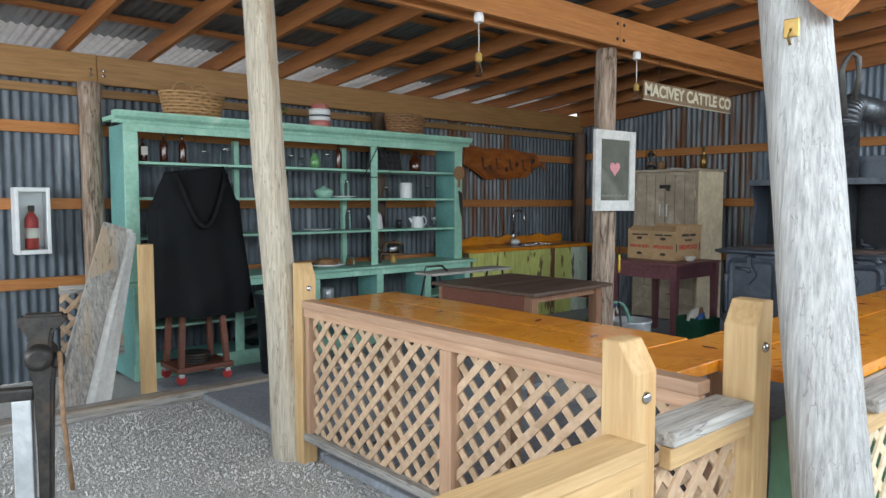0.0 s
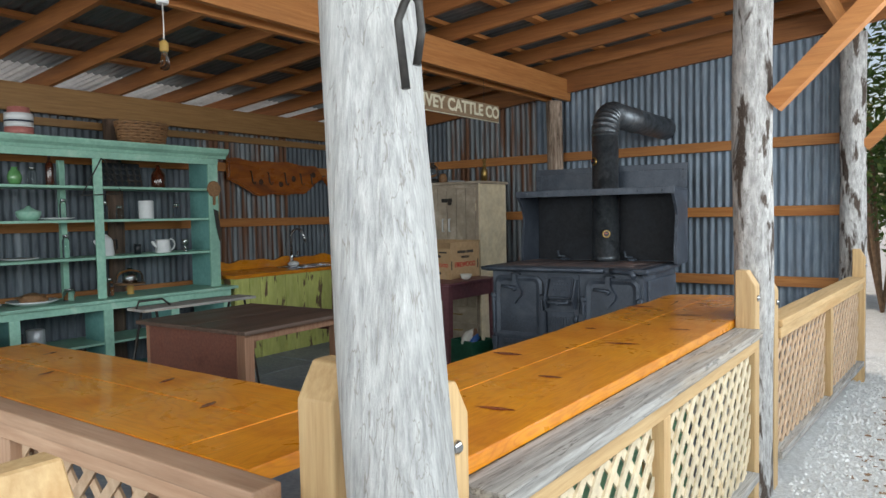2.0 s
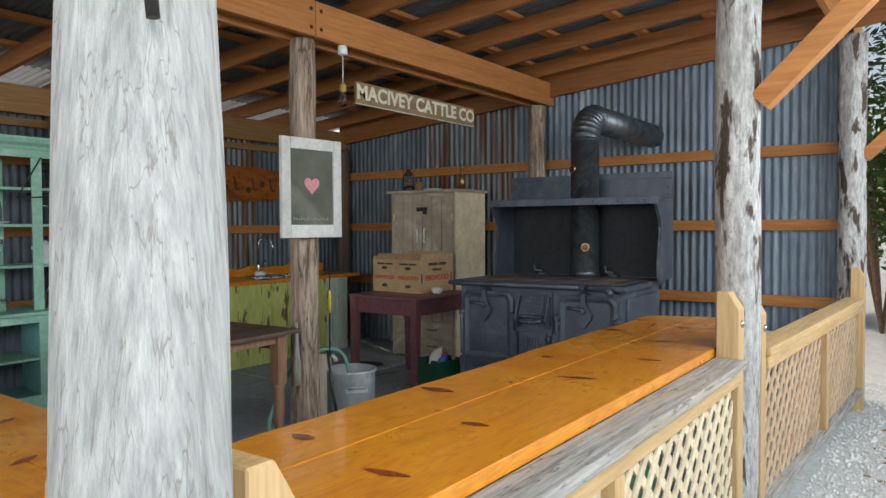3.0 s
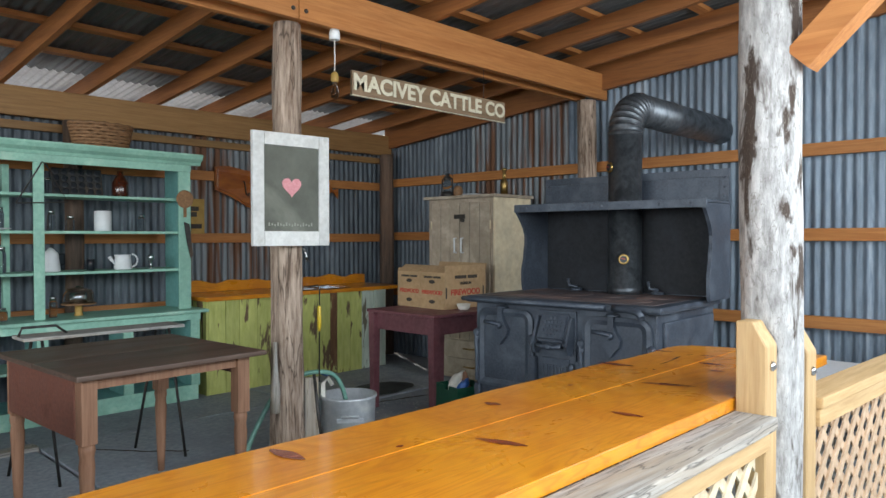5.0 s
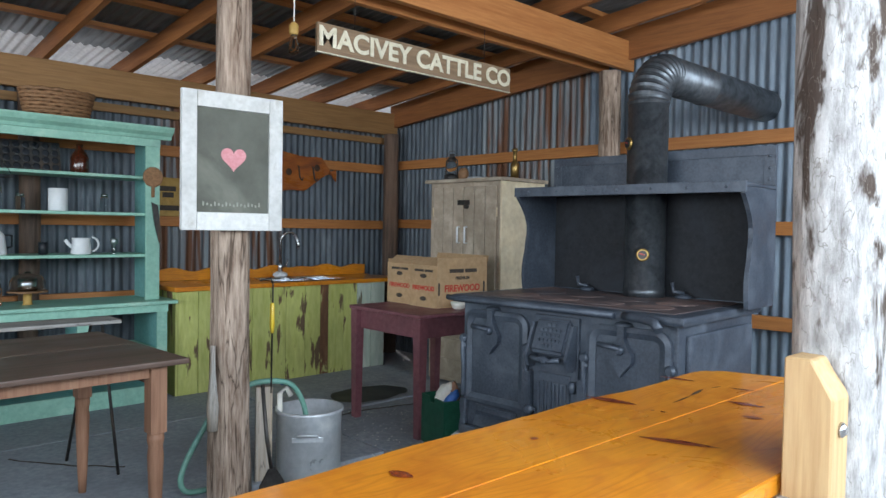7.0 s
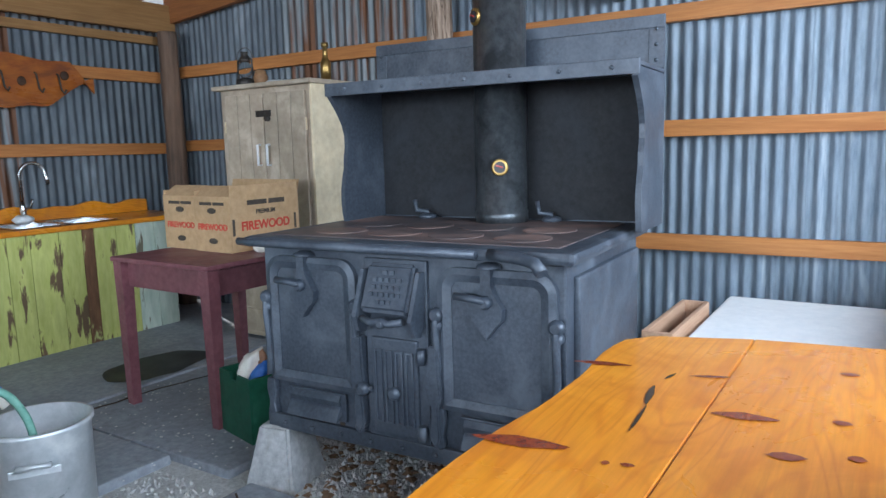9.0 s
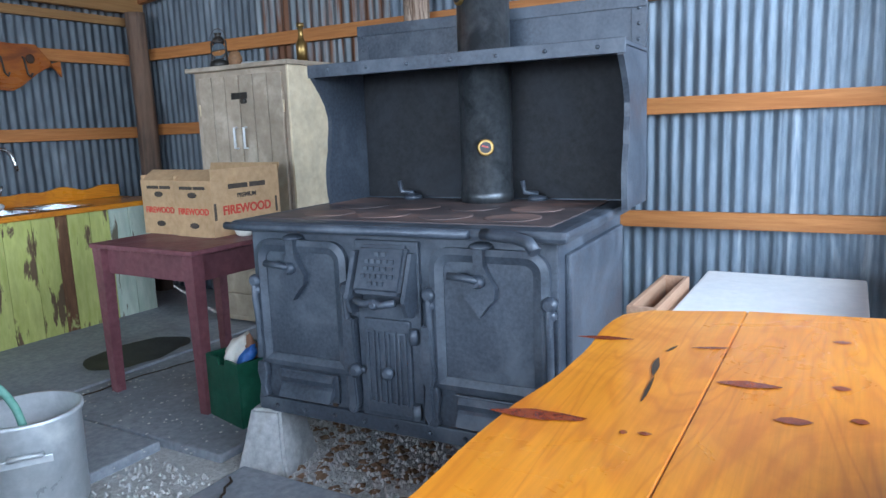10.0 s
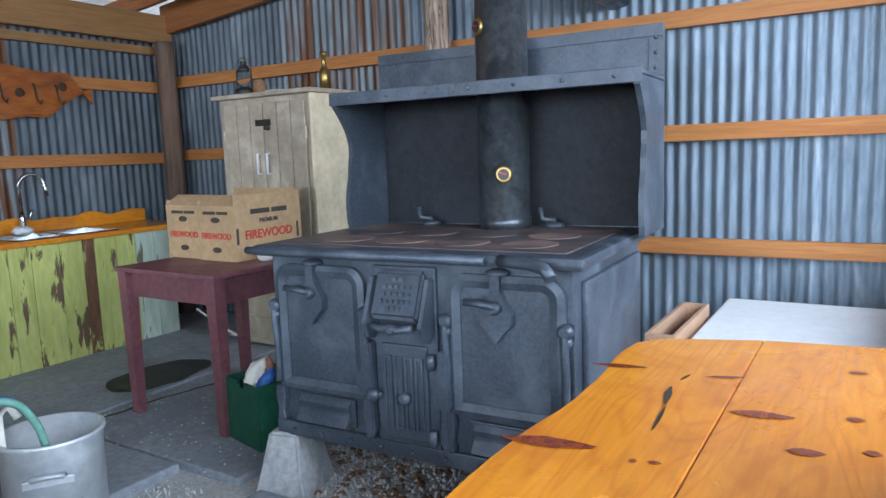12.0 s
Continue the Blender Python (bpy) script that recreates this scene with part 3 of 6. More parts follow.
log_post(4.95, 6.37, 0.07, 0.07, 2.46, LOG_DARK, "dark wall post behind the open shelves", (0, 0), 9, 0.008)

for px, py, seed in ((2.346, 0.86, 0), (5.215, 0.735, 0), (8.45, 0.62, 0)):
    solid("brace", bar(B(), (px, py - 0.09, 2.02), (px, py - 1.05, 2.98), 0.09, 0.10, (1, 0, 0)), RED[1], "diagonal pine brace from post to eave", "brace", kind="structure", group="braces")


# ---- railings ----
def rail_post(parent, x, y, top, w=0.095, chamfer=(0, -1), base=-0.02, wide=None):
    """A square post whose top is cut to a slope on the side chamfer."""
    bm = B()
    h = w / 2
    k = (wide or w) / 2
    if chamfer[1]:
        s = chamfer[1]
        prism(bm, [(y - s * h, base), (y + s * h, base), (y + s * h, top - 0.075), (y + s * h * 0.1, top), (y - s * h, top)], "yz", x - k, x + k)
    else:
        s = chamfer[0]
        prism(bm, [(x - s * k, base), (x + s * k, base), (x + s * k, top - 0.075), (x + s * k * 0.1, top), (x - s * k, top)], "xz", y - h, y + h)
    bmesh.ops.bevel(bm, geom=list(bm.edges), offset=0.004, segments=1, affect="EDGES")
    ob = part("post", bm, YEL[2], parent)
    bolt = B()
    lathe(bolt, [(0.016, 0.0), (0.016, -0.005), (0.008, -0.012)], (x, y - h, top - 0.14), 10, axis=1)
    part("bolt", bolt, STEEL, ob)
    return ob


south = thing("front_railing", "timber railing with pale diagonal lattice and grey weathered cap", "railing")
rail_post(south, 2.525, 0.79, 1.145, chamfer=(1, 0))
rail_post(south, 5.085, 0.735, 1.19, chamfer=(0, -1))
part("cap_rail", box(B(), (2.58, 0.655, 0.862), (5.05, 0.785, 0.902), 0.006), GREY[0], south)
part("top_rail", box(B(), (2.52, 0.672, 0.80), (5.03, 0.708, 0.86), 0.004), YEL[0], south)
part("bottom_rail", box(B(), (2.52, 0.665, 0.145), (5.03, 0.755, 0.185), 0.004), GREY[0], south)
part("baluster", box(B(), (3.63, 0.672, 0.186), (3.70, 0.75, 0.80), 0.004), YEL[2], south)
part("jamb", box(B(), (2.53, 0.69, 0.186), (2.56, 0.75, 0.80), 0.003), YEL[2], south)
lattice_bay(south, 2.56, 0.186, 1.07, 0.614, LATTICE_PALE, 0.705)
lattice_bay(south, 3.70, 0.186, 1.32, 0.614, LATTICE_PALE, 0.705)

west = thing("side_railing", "timber railing with pinkish diagonal lattice", "railing")
rail_post(west, 2.29, 3.46, 1.14, chamfer=(0, -1))
rail_post(west, 2.385, 0.965, 1.19, 0.105, chamfer=(-1, 0))
part("cap_rail", box(B(), (2.228, 1.04, 0.898), (2.305, 3.39, 0.941), 0.006), PINK[1], west)
part("top_rail", box(B(), (2.24, 1.04, 0.85), (2.275, 3.39, 0.896), 0.004), PINK[1], west)
part("bottom_rail", box(B(), (2.235, 1.04, 0.15), (2.32, 3.39, 0.19), 0.004), GREY[1], west)
part("baluster", box(B(), (2.24, 2.17, 0.191), (2.31, 2.245, 0.85), 0.004), PINK[2], west)
part("jamb", box(B(), (2.25, 3.35, 0.191), (2.31, 3.388, 0.85), 0.004), PINK[2], west)
for y0, w in ((1.045, 1.125), (2.245, 1.10)):
    for bm in lattice_strips(w, 0.659, 0.088, 0.034, 0.008):
        bmesh.ops.transform(bm, matrix=Matrix.Translation((2.29, y0, 0.191)) @ pose(0, 0, 0, 0, 0, 90), verts=bm.verts)
        part("slat", bm, LATTICE, west)

gate = thing("short_railing", "new yellow pine railing with weathered cap and lattice", "railing")
rail_post(gate, 1.785, 0.99, 1.14, 0.10, chamfer=(0, -1))
part("cap_rail", box(B(), (1.86, 0.90, 0.86), (2.30, 1.02, 0.90), 0.006), GREY[0], gate)
part("top_rail", box(B(), (1.86, 0.91, 0.80), (2.30, 0.945, 0.858), 0.004), YEL[0], gate)
part("bottom_rail", box(B(), (1.86, 0.91, 0.14), (2.30, 0.985, 0.18), 0.004), YEL[0], gate)
lattice_bay(gate, 1.86, 0.18, 0.44, 0.62, LATTICE, 0.95)
part("cap_rail", box(B(), (-0.2, 0.90, 0.86), (1.74, 1.02, 0.90), 0.006), YEL[0], gate)
part("top_rail", box(B(), (-0.2, 0.91, 0.80), (1.74, 0.945, 0.858), 0.004), YEL[0], gate)
part("bottom_rail", box(B(), (-0.2, 0.91, 0.14), (1.74, 0.985, 0.18), 0.004), YEL[0], gate)
part("baluster", box(B(), (1.60, 0.915, 0.18), (1.69, 0.945, 0.80), 0.004), YEL[2], gate)
lattice_bay(gate, 0.0, 0.18, 1.6, 0.62, LATTICE, 0.95)

east = thing("end_railing", "timber railing with fine pinkish lattice between log posts", "railing")
rail_post(east, 5.37, 0.70, 1.14, chamfer=(0, -1))
rail_post(east, 8.30, 0.55, 1.14, chamfer=(0, -1))
EM = Matrix.Translation((5.42, 0.66, 0)) @ pose(0, 0, 0, 0, 0, math.degrees(math.atan2(-0.13, 2.83)))


def east_part(name, bm, material):
    bmesh.ops.transform(bm, matrix=EM, verts=bm.verts)
    return part(name, bm, material, east)


east_part("cap_rail", box(B(), (0, -0.03, 0.862), (2.83, 0.10, 0.902), 0.006), YEL[0])
east_part("top_rail", box(B(), (0, -0.02, 0.80), (2.83, 0.015, 0.86), 0.004), YEL[0])
east_part("bottom_rail", box(B(), (0, -0.03, 0.145), (2.83, 0.06, 0.185), 0.004), GREY[0])
east_part("baluster", box(B(), (1.40, -0.02, 0.186), (1.48, 0.05, 0.80), 0.004), YEL[2])
for x0, w in ((0.02, 1.38), (1.48, 1.33)):
    for bm in lattice_strips(w, 0.614, 0.088, 0.034, 0.008):
        bmesh.ops.translate(bm, verts=bm.verts, vec=(x0, 0.015, 0.186))
        east_part("slat", bm, LATTICE)

# ---- bar counter ----
def plank(x0, x1, y0, y1, wavy=None, axis=0, z0=0.90, z1=0.94, skew=0.0):
    """A board whose far edge may be wavy like a live edge."""
    n = 60
    near, far = [], []
    for i in range(n + 1):
        s = i / n
        if axis == 0:
            x = x0 + (x1 - x0) * s
            w = (0.03 * noise.noise((x * 1.7, 1.3, 0)) + 0.012 * noise.noise((x * 6, 4.3, 0))) if wavy else 0
            near.append((x, y0 + (0.0 if wavy or x < 5.2 else 0.03)))
            far.append((x + skew * s, y1 + w - (0.05 * ((s - 0.975) / 0.025) ** 2 if wavy and s > 0.975 else 0)))
        else:
            y = y0 + (y1 - y0) * s
            w = (0.018 * noise.noise((y * 1.7, 7.3, 0)) + 0.008 * noise.noise((y * 6, 2.3, 0))) if wavy else 0
            near.append((x0, y))
            far.append((x1 + w, y))
    bm = B()
    prism(bm, near + far[::-1], "xy", z0, z1)
    es = [e for e in bm.edges if all(abs(v.co.z - z1) < 1e-4 for v in e.verts)]
    bmesh.ops.bevel(bm, geom=es, offset=0.0025, segments=2, affect="EDGES")
    return bm


bar_top = thing("bar_counter", "glossy orange varnished pine counter with live edge and red knots", "counter")
part("board", plank(2.58, 6.15, 0.79, 1.155, skew=-0.05), COUNTER[0], bar_top)
part("board", plank(2.309, 6.10, 1.156, 1.425, True, skew=-0.075), COUNTER[0], bar_top)
part("board", plank(2.309, 2.60, 1.428, 3.36, axis=1), COUNTER[1], bar_top)
part("board", plank(2.601, 2.86, 1.428, 3.36, True, axis=1), COUNTER[1], bar_top)
for px, py in ((2.7, 1.2), (3.7, 1.3), (4.7, 1.3), (5.7, 1.3), (2.75, 2.3), (2.75, 3.25)):
    part("leg", box(B(), (px - 0.04, py - 0.04, 0.04), (px + 0.04, py + 0.04, 0.90), 0.004), PINK[2], bar_top)


def knot(x, y, l, w, turn=0.0, material=KNOT):
    bm = B()
    pts = []
    for i in range(28):
        a = 2 * math.pi * i / 28
        c, s = math.cos(a), math.sin(a)
        k = 1 + 0.18 * noise.noise((c * 2 + x * 9, s * 2 + y * 9, 0))
        u, v = l * 0.5 * k * math.copysign(abs(c) ** 1.5, c), w * 0.5 * k * math.copysign(abs(s) ** 1.3, s)
        ca, sa = math.cos(radians(turn)), math.sin(radians(turn))
        pts.append(bm.verts.new((x + u * ca - v * sa, y + u * sa + v * ca, 0.9418)))
    bm.faces.new(pts)
    part("knot", bm, material, bar_top)


# ---- the range stove (front faces -x, width along y) ----
stove = thing("range_stove", "large dark blue-grey cast iron range with two ovens and hood", "stove", (6.41, 1.74, 0), 2.6)
W, D, TOP, BOT = 1.325, 0.88, 1.035, 0.20       # width, depth, heights
part("body", box(B(), (0.03, 0.02, BOT), (D, W - 0.02, TOP - 0.045), 0.008), IRON, stove)
part("base_strip", box(B(), (0.012, 0.005, BOT - 0.005), (0.05, W - 0.005, BOT + 0.06), 0.006), IRON, stove)
part("side_panel", box(B(), (0.10, -0.002, BOT + 0.05), (D - 0.05, 0.022, TOP - 0.1), 0.008), IRON, stove)
lip = B()
box(lip, (-0.035, -0.03, TOP - 0.045), (D, W + 0.03, TOP), 0.018)
part("top_rim", lip, IRON, stove)
part("cooking_plate", box(B(), (0.05, 0.05, TOP - 0.004), (D - 0.06, W - 0.05, TOP + 0.004), 0.002), IRON_TOP, stove)
for cy in (0.25, 0.52, 0.79, 1.05):
    for cx in (0.22, 0.48):
        part("lid", lathe(B(), [(0.105, TOP + 0.003), (0.105, TOP + 0.0055), (0.098, TOP + 0.006)], (cx, cy, 0), 28), IRON_TOP, stove)
part("towel_rail", tube(B(), [(-0.045, W + 0.04, TOP - 0.02), (-0.06, W - 0.05, TOP - 0.02), (-0.05, W - 0.3, TOP - 0.02), (-0.05, 0.3, TOP - 0.02)], 0.016, 10), IRON, stove)
part("rail_bracket", tube(B(), [(-0.045, 0.25, TOP - 0.016), (-0.062, 0.20, TOP - 0.016), (-0.064, 0.13, TOP - 0.022), (-0.085, 0.08, TOP - 0.03), (-0.10, 0.05, TOP - 0.06)], 0.021, 10), IRON, stove)
for i in range(9):
    rv = lathe(B(), [(0.010, 0.012), (0.010, 0.006), (0.004, 0.0)], (0, 0.08 + i * 0.143, BOT + 0.028), 8, axis=0)
    part("rivet", rv, IRON, stove)


def frame_outline(y0, y1, z0, z1, r, n=8):
    """A door shape with round upper corners."""
    out = [(y0, z0), (y1, z0)]
    out += [(y1 - r + r * math.cos(radians(a)), z1 - r + r * math.sin(radians(a))) for a in [90 * i / n for i in range(n + 1)]]
    out += [(y0 + r - r * math.sin(radians(a)), z1 - r + r * math.cos(radians(a))) for a in [90 * i / n for i in range(n + 1)]]
    return out


def oven(y0):
    """An oven door with moulding, latch, hinges, a lower flap and vents."""
    y1 = y0 + 0.44
    door = part("oven_door", prism(B(), frame_outline(y0 + 0.03, y1 - 0.03, 0.44, 0.93, 0.05), "yz", 0.016, 0.032), IRON, stove)
    a = frame_outline(y0, y1, 0.415, 0.955, 0.075)
    b = frame_outline(y0 + 0.055, y1 - 0.055, 0.465, 0.905, 0.035)
    bm = B()
    levels = [(a, 0.03), (a, 0.010), ([(p[0] * 0.55 + q[0] * 0.45, p[1] * 0.55 + q[1] * 0.45) for p, q in zip(a, b)], 0.002), (b, 0.012), (b, 0.03)]
    rows = [[bm.verts.new((x, p[0], p[1])) for p in o] for o, x in levels]
    for r0, r1 in zip(rows, rows[1:]):
        for i in range(len(a)):
            j = (i + 1) % len(a)
            bm.faces.new((r0[i], r0[j], r1[j], r1[i]))
    part("moulding", bm, IRON, door)
    # latch: a leaf plate with a lever
    yc = (y0 + y1) / 2 + 0.02
    leaf = [(yc + dy, 0.84 + dz) for dy, dz in ((0, -0.13), (0.02, -0.10), (0.055, -0.06), (0.06, -0.02), (0.035, 0.02), (0.018, 0.06), (0.018, 0.12), (-0.018, 0.12), (-0.018, 0.06), (-0.035, 0.02), (-0.06, -0.02), (-0.055, -0.06), (-0.02, -0.10))]
    part("latch_plate", prism(B(), leaf, "yz", -0.016, 0.016), IRON, door)
    bm = B()
    tube(bm, [(-0.02, yc, 0.85), (-0.035, yc, 0.85), (-0.045, yc + 0.03, 0.86), (-0.045, yc + 0.10, 0.865)], 0.014, 10)
    lathe(bm, [(0.022, 0.0), (0.026, -0.015), (0.016, -0.035)], (-0.01, yc, 0.845), 12, axis=0)
    part("latch_lever", bm, IRON, door)
    bm = B()
    lathe(bm, [(0.045, 0.960), (0.04, 0.972), (0.02, 0.98)], (0.015, yc, 0), 14)
    part("latch_keeper", bm, IRON, door)
    # side brackets that carry the door
    for ys in (y0 - 0.002, y1 + 0.002):
        bm = B()
        tube(bm, [(0.012, ys, 0.80), (0.0, ys, 0.77), (-0.004, ys, 0.70), (0.004, ys, 0.62), (0.006, ys, 0.50), (0.0, ys, 0.44)], 0.014, 8)
        lathe(bm, [(0.026, 0.02), (0.028, 0.0), (0.016, -0.012)], (-0.004, ys, 0.775), 12, axis=0)
        lathe(bm, [(0.022, 0.02), (0.022, 0.0), (0.012, -0.010)], (0.0, ys, 0.735), 12, axis=0)
        part("hinge", bm, IRON, door)
        bm = B()
        prism(bm, [(ys - 0.02, 0.42), (ys + 0.02, 0.42), (ys + 0.026, 0.37), (ys + 0.014, 0.31), (ys + 0.024, 0.27), (ys, 0.255), (ys - 0.024, 0.27), (ys - 0.014, 0.31), (ys - 0.026, 0.37)], "yz", -0.002, 0.03)
        bmesh.ops.bevel(bm, geom=list(bm.edges), offset=0.005, segments=1, affect="EDGES")
        part("bracket", bm, IRON, stove)
    # lower flap
    bm = B()
    prism(bm, [(0.03, 0.392), (0.008, 0.392), (-0.005, 0.37), (0.006, 0.345), (-0.004, 0.335), (-0.028, 0.29), (-0.022, 0.286), (0.03, 0.325)], "xz", y0 + 0.09, y1 - 0.10)
    flap = part("draught_flap", bm, IRON, stove)
    bm = B()
    box(bm, (0.012, y0 + 0.07, 0.28), (0.026, y1 - 0.08, 0.40), 0.004)
    part("flap_plate", bm, IRON, flap)
    for r in range(2):
        for c in range(5):
            bm = lathe(B(), [(0.0125, 0.024), (0.0125, 0.0285)], (0, y0 + 0.10 + c * 0.048, 0.268 - r * 0.034), 10, axis=0)
            part("vent_hole", bm, CRACK, flap)


oven(0.045)
oven(W - 0.485)
mid = W / 2
# firebox: plate, hopper cover and ribbed door
bm = B()
box(bm, (0.012, mid - 0.135, 0.26), (0.032, mid + 0.135, 0.97), 0.006)
part("firebox_plate", bm, IRON, stove)
bm = B()
prism(bm, [(0.02, 0.955), (-0.01, 0.955), (-0.075, 0.79), (-0.06, 0.77), (0.02, 0.77)], "xz", mid - 0.10, mid + 0.10)
bmesh.ops.bevel(bm, geom=list(bm.edges), offset=0.012, segments=2, affect="EDGES")
hopper = part("hopper_cover", bm, IRON, stove)
for s in (-1, 1):
    bm = B()
    prism(bm, [(0.02, 0.93), (-0.02, 0.93), (-0.085, 0.76), (-0.06, 0.70), (-0.02, 0.69), (0.02, 0.76)], "xz", mid + s * 0.118 - 0.008, mid + s * 0.118 + 0.008)
    part("hopper_side", bm, IRON, hopper)
bm = B()
for r, (n0, wd) in enumerate(((2, 0.06), (5, 0.13), (5, 0.13), (6, 0.14), (3, 0.07))):
    t = (r + 0.8) / 6
    z = 0.945 - t * 0.155
    x = -0.012 - t * 0.065
    for c in range(n0):
        yy = mid - wd / 2 + wd * (c + 0.5) / n0
        box(bm, (x - 0.006, yy - wd / n0 * 0.32, z - 0.008), (x + 0.006, yy + wd / n0 * 0.32, z + 0.008))
part("raised_marks", bm, IRON, hopper)
bm = B()
tube(bm, [(-0.07, mid - 0.08, 0.755), (-0.085, mid - 0.03, 0.745), (-0.08, mid, 0.755), (-0.085, mid + 0.04, 0.745), (-0.07, mid + 0.09, 0.755)], 0.014, 8)
lathe(bm, [(0.02, 0.01), (0.02, -0.02), (0.01, -0.03)], (-0.07, mid, 0.745), 10, axis=0)
part("hopper_catch", bm, IRON, hopper)
bm = B()
box(bm, (0.0, mid - 0.095, 0.28), (0.03, mid + 0.105, 0.665), 0.008)
fire_door = part("fire_door", bm, IRON, stove)
bm = B()
for i in range(4):
    yy = mid - 0.062 + i * 0.045
    for off in (-0.013, 0.013):
        box(bm, (-0.009, yy + off - 0.004, 0.33), (0.002, yy + off + 0.004, 0.615), 0.003)
    box(bm, (-0.009, yy - 0.017, 0.326), (0.002, yy + 0.017, 0.334), 0.002)
    box(bm, (-0.009, yy - 0.017, 0.611), (0.002, yy + 0.017, 0.619), 0.002)
part("ribs", bm, IRON, fire_door)
part("knob", lathe(B(), [(0.024, 0.0), (0.026, -0.018), (0.012, -0.03)], (-0.005, mid, 0.455), 14, axis=0), IRON, fire_door)
bm = B()
lathe(bm, [(0.024, 0.0), (0.028, -0.02), (0.014, -0.034)], (-0.012, mid + 0.135, 0.455), 14, axis=0)
tube(bm, [(-0.012, mid + 0.10, 0.455), (-0.016, mid + 0.14, 0.46)], 0.010, 8)
part("knob", bm, IRON, fire_door)
for s in (1, -1):
    yy = mid + s * 0.165
    bm = B()
    prism(bm, [(yy - 0.02, 0.66), (yy + 0.02, 0.66), (yy + 0.024, 0.58), (yy + 0.038, 0.5), (yy + 0.03, 0.45), (yy + 0.012, 0.42), (yy + 0.022, 0.30), (yy, 0.26), (yy - 0.022, 0.30), (yy - 0.016, 0.42), (yy - 0.03, 0.46), (yy - 0.022, 0.54)], "yz", -0.014, 0.03)
    bmesh.ops.bevel(bm, geom=list(bm.edges), offset=0.006, segments=2, affect="EDGES")
    part("bracket", bm, IRON, stove)
for z in (0.31, 0.61):
    bm = B()
    lathe(bm, [(0.016, z - 0.03), (0.02, z), (0.016, z + 0.03)], (-0.005, mid - 0.112, 0), 10)
    part("hinge", bm, IRON, fire_door)

# the range stands 0.27 above the ground
NEW_TOP = 1.068
for ob in [o for c in stove.children for o in (c, *c.children)]:
    for v in ob.data.vertices:
        v.co.z = 0.27 + (v.co.z - BOT) * (NEW_TOP - 0.27) / (TOP - BOT)
TOP = NEW_TOP

# hood: back, curved sides, warming shelf, upper plate
HB, HF = D - 0.02, 0.475
HL, HR = -0.085, 1.29
bm = B()
box(bm, (HB, HL, TOP), (HB + 0.018, HR, 1.895))
hood = part("hood", bm, IRON, stove)


def side_outline():
    pts = [(HB, TOP), (HF + 0.07, TOP)]
    for i in range(11):
        t = i / 10
        pts.append((HF + 0.06 + 0.055 * math.sin(t * math.pi) * (1 if t < 0.5 else 0.75) - 0.06 * t ** 2.0 - 0.035 * math.sin(t * math.pi * 2), TOP + 0.04 + t * 0.51))
    pts += [(HF - 0.012, 1.63), (HF - 0.012, 1.665), (HB, 1.665)]
    return pts


for y0 in (HL, HR - 0.022):
    part("hood_side", prism(B(), side_outline(), "xz", y0, y0 + 0.022), IRON, hood)
# Thin dark sheet before the back, carrying the shade under the shelf.
part("hood_back", box(B(), (HB - 0.008, HL + 0.023, TOP + 0.006), (HB - 0.0005, HR - 0.023, 1.664), 0.002), HOOD_SHADE, hood, "iron back plate, coloured near black for the hood's shade")
part("warming_shelf", box(B(), (HF - 0.005, HL - 0.005, 1.667), (HB, HR + 0.005, 1.682), 0.003), IRON, hood)
part("shelf_edge", box(B(), (HF - 0.02, HL - 0.008, 1.635), (HF - 0.006, HR + 0.008, 1.69), 0.003), IRON, hood)
for rx, ry, rz in [(HF - 0.02, HL + 0.09 + i * 0.197, 1.662) for i in range(7)] + [(HB - 0.004, yy, zz) for yy in (HL + 0.03, HR - 0.03) for zz in (1.72, 1.78, 1.84)]:
    part("rivet", lathe(B(), [(0.008, 0.0), (0.008, -0.005), (0.003, -0.009)], (rx, ry, rz), 8, axis=0), IRON, hood)
for lo, hi in (((HB - 0.006, HL, 1.845), (HB - 0.001, HR, 1.893)), ((HB - 0.006, HL, 1.69), (HB - 0.001, HL + 0.06, 1.843)), ((HB - 0.006, HR - 0.06, 1.69), (HB - 0.001, HR, 1.843))):
    part("hood_strap", box(B(), lo, hi, 0.002), IRON, hood)
for yy in (0.36, 0.98):
    bm = B()
    tube(bm, [(HB - 0.07, yy, TOP + 0.01), (HB - 0.07, yy, TOP + 0.035), (HB - 0.09, yy + 0.05, TOP + 0.04), (HB - 0.09, yy + 0.06, TOP + 0.09)], 0.011, 8)
    lathe(bm, [(0.045, TOP + 0.004), (0.04, TOP + 0.02), (0.02, TOP + 0.026)], (HB - 0.07, yy, 0), 12)
    part("damper_lever", bm, IRON, hood)
pipe = thing("stove_pipe", "dark sheet-metal stove pipe with ribbed elbow and wall collar", "stove pipe", (7.12, 2.345, 0))
R = 0.112
bm = B()
lathe(bm, [(R + 0.004, TOP + 0.004), (R + 0.004, TOP + 0.05), (R, TOP + 0.052), (R, 2.15)], n=32)
part("lower_pipe", bm, PIPE, pipe)
prof = []
bm = B()
rings = []
for i in range(31):
    a = radians(90 * i / 30)
    rr = R + (0.007 if i % 3 == 1 else 0.0)
    c = Vector((0.20 - 0.20 * math.cos(a), 0, 2.15 + 0.20 * math.sin(a)))
    d = Vector((math.sin(a), 0, math.cos(a)))
    u = Vector((math.cos(a), 0, -math.sin(a)))
    rings.append([bm.verts.new(c + (u * math.cos(2 * math.pi * k / 32) + Vector((0, 1, 0)) * math.sin(2 * math.pi * k / 32)) * rr) for k in range(32)])
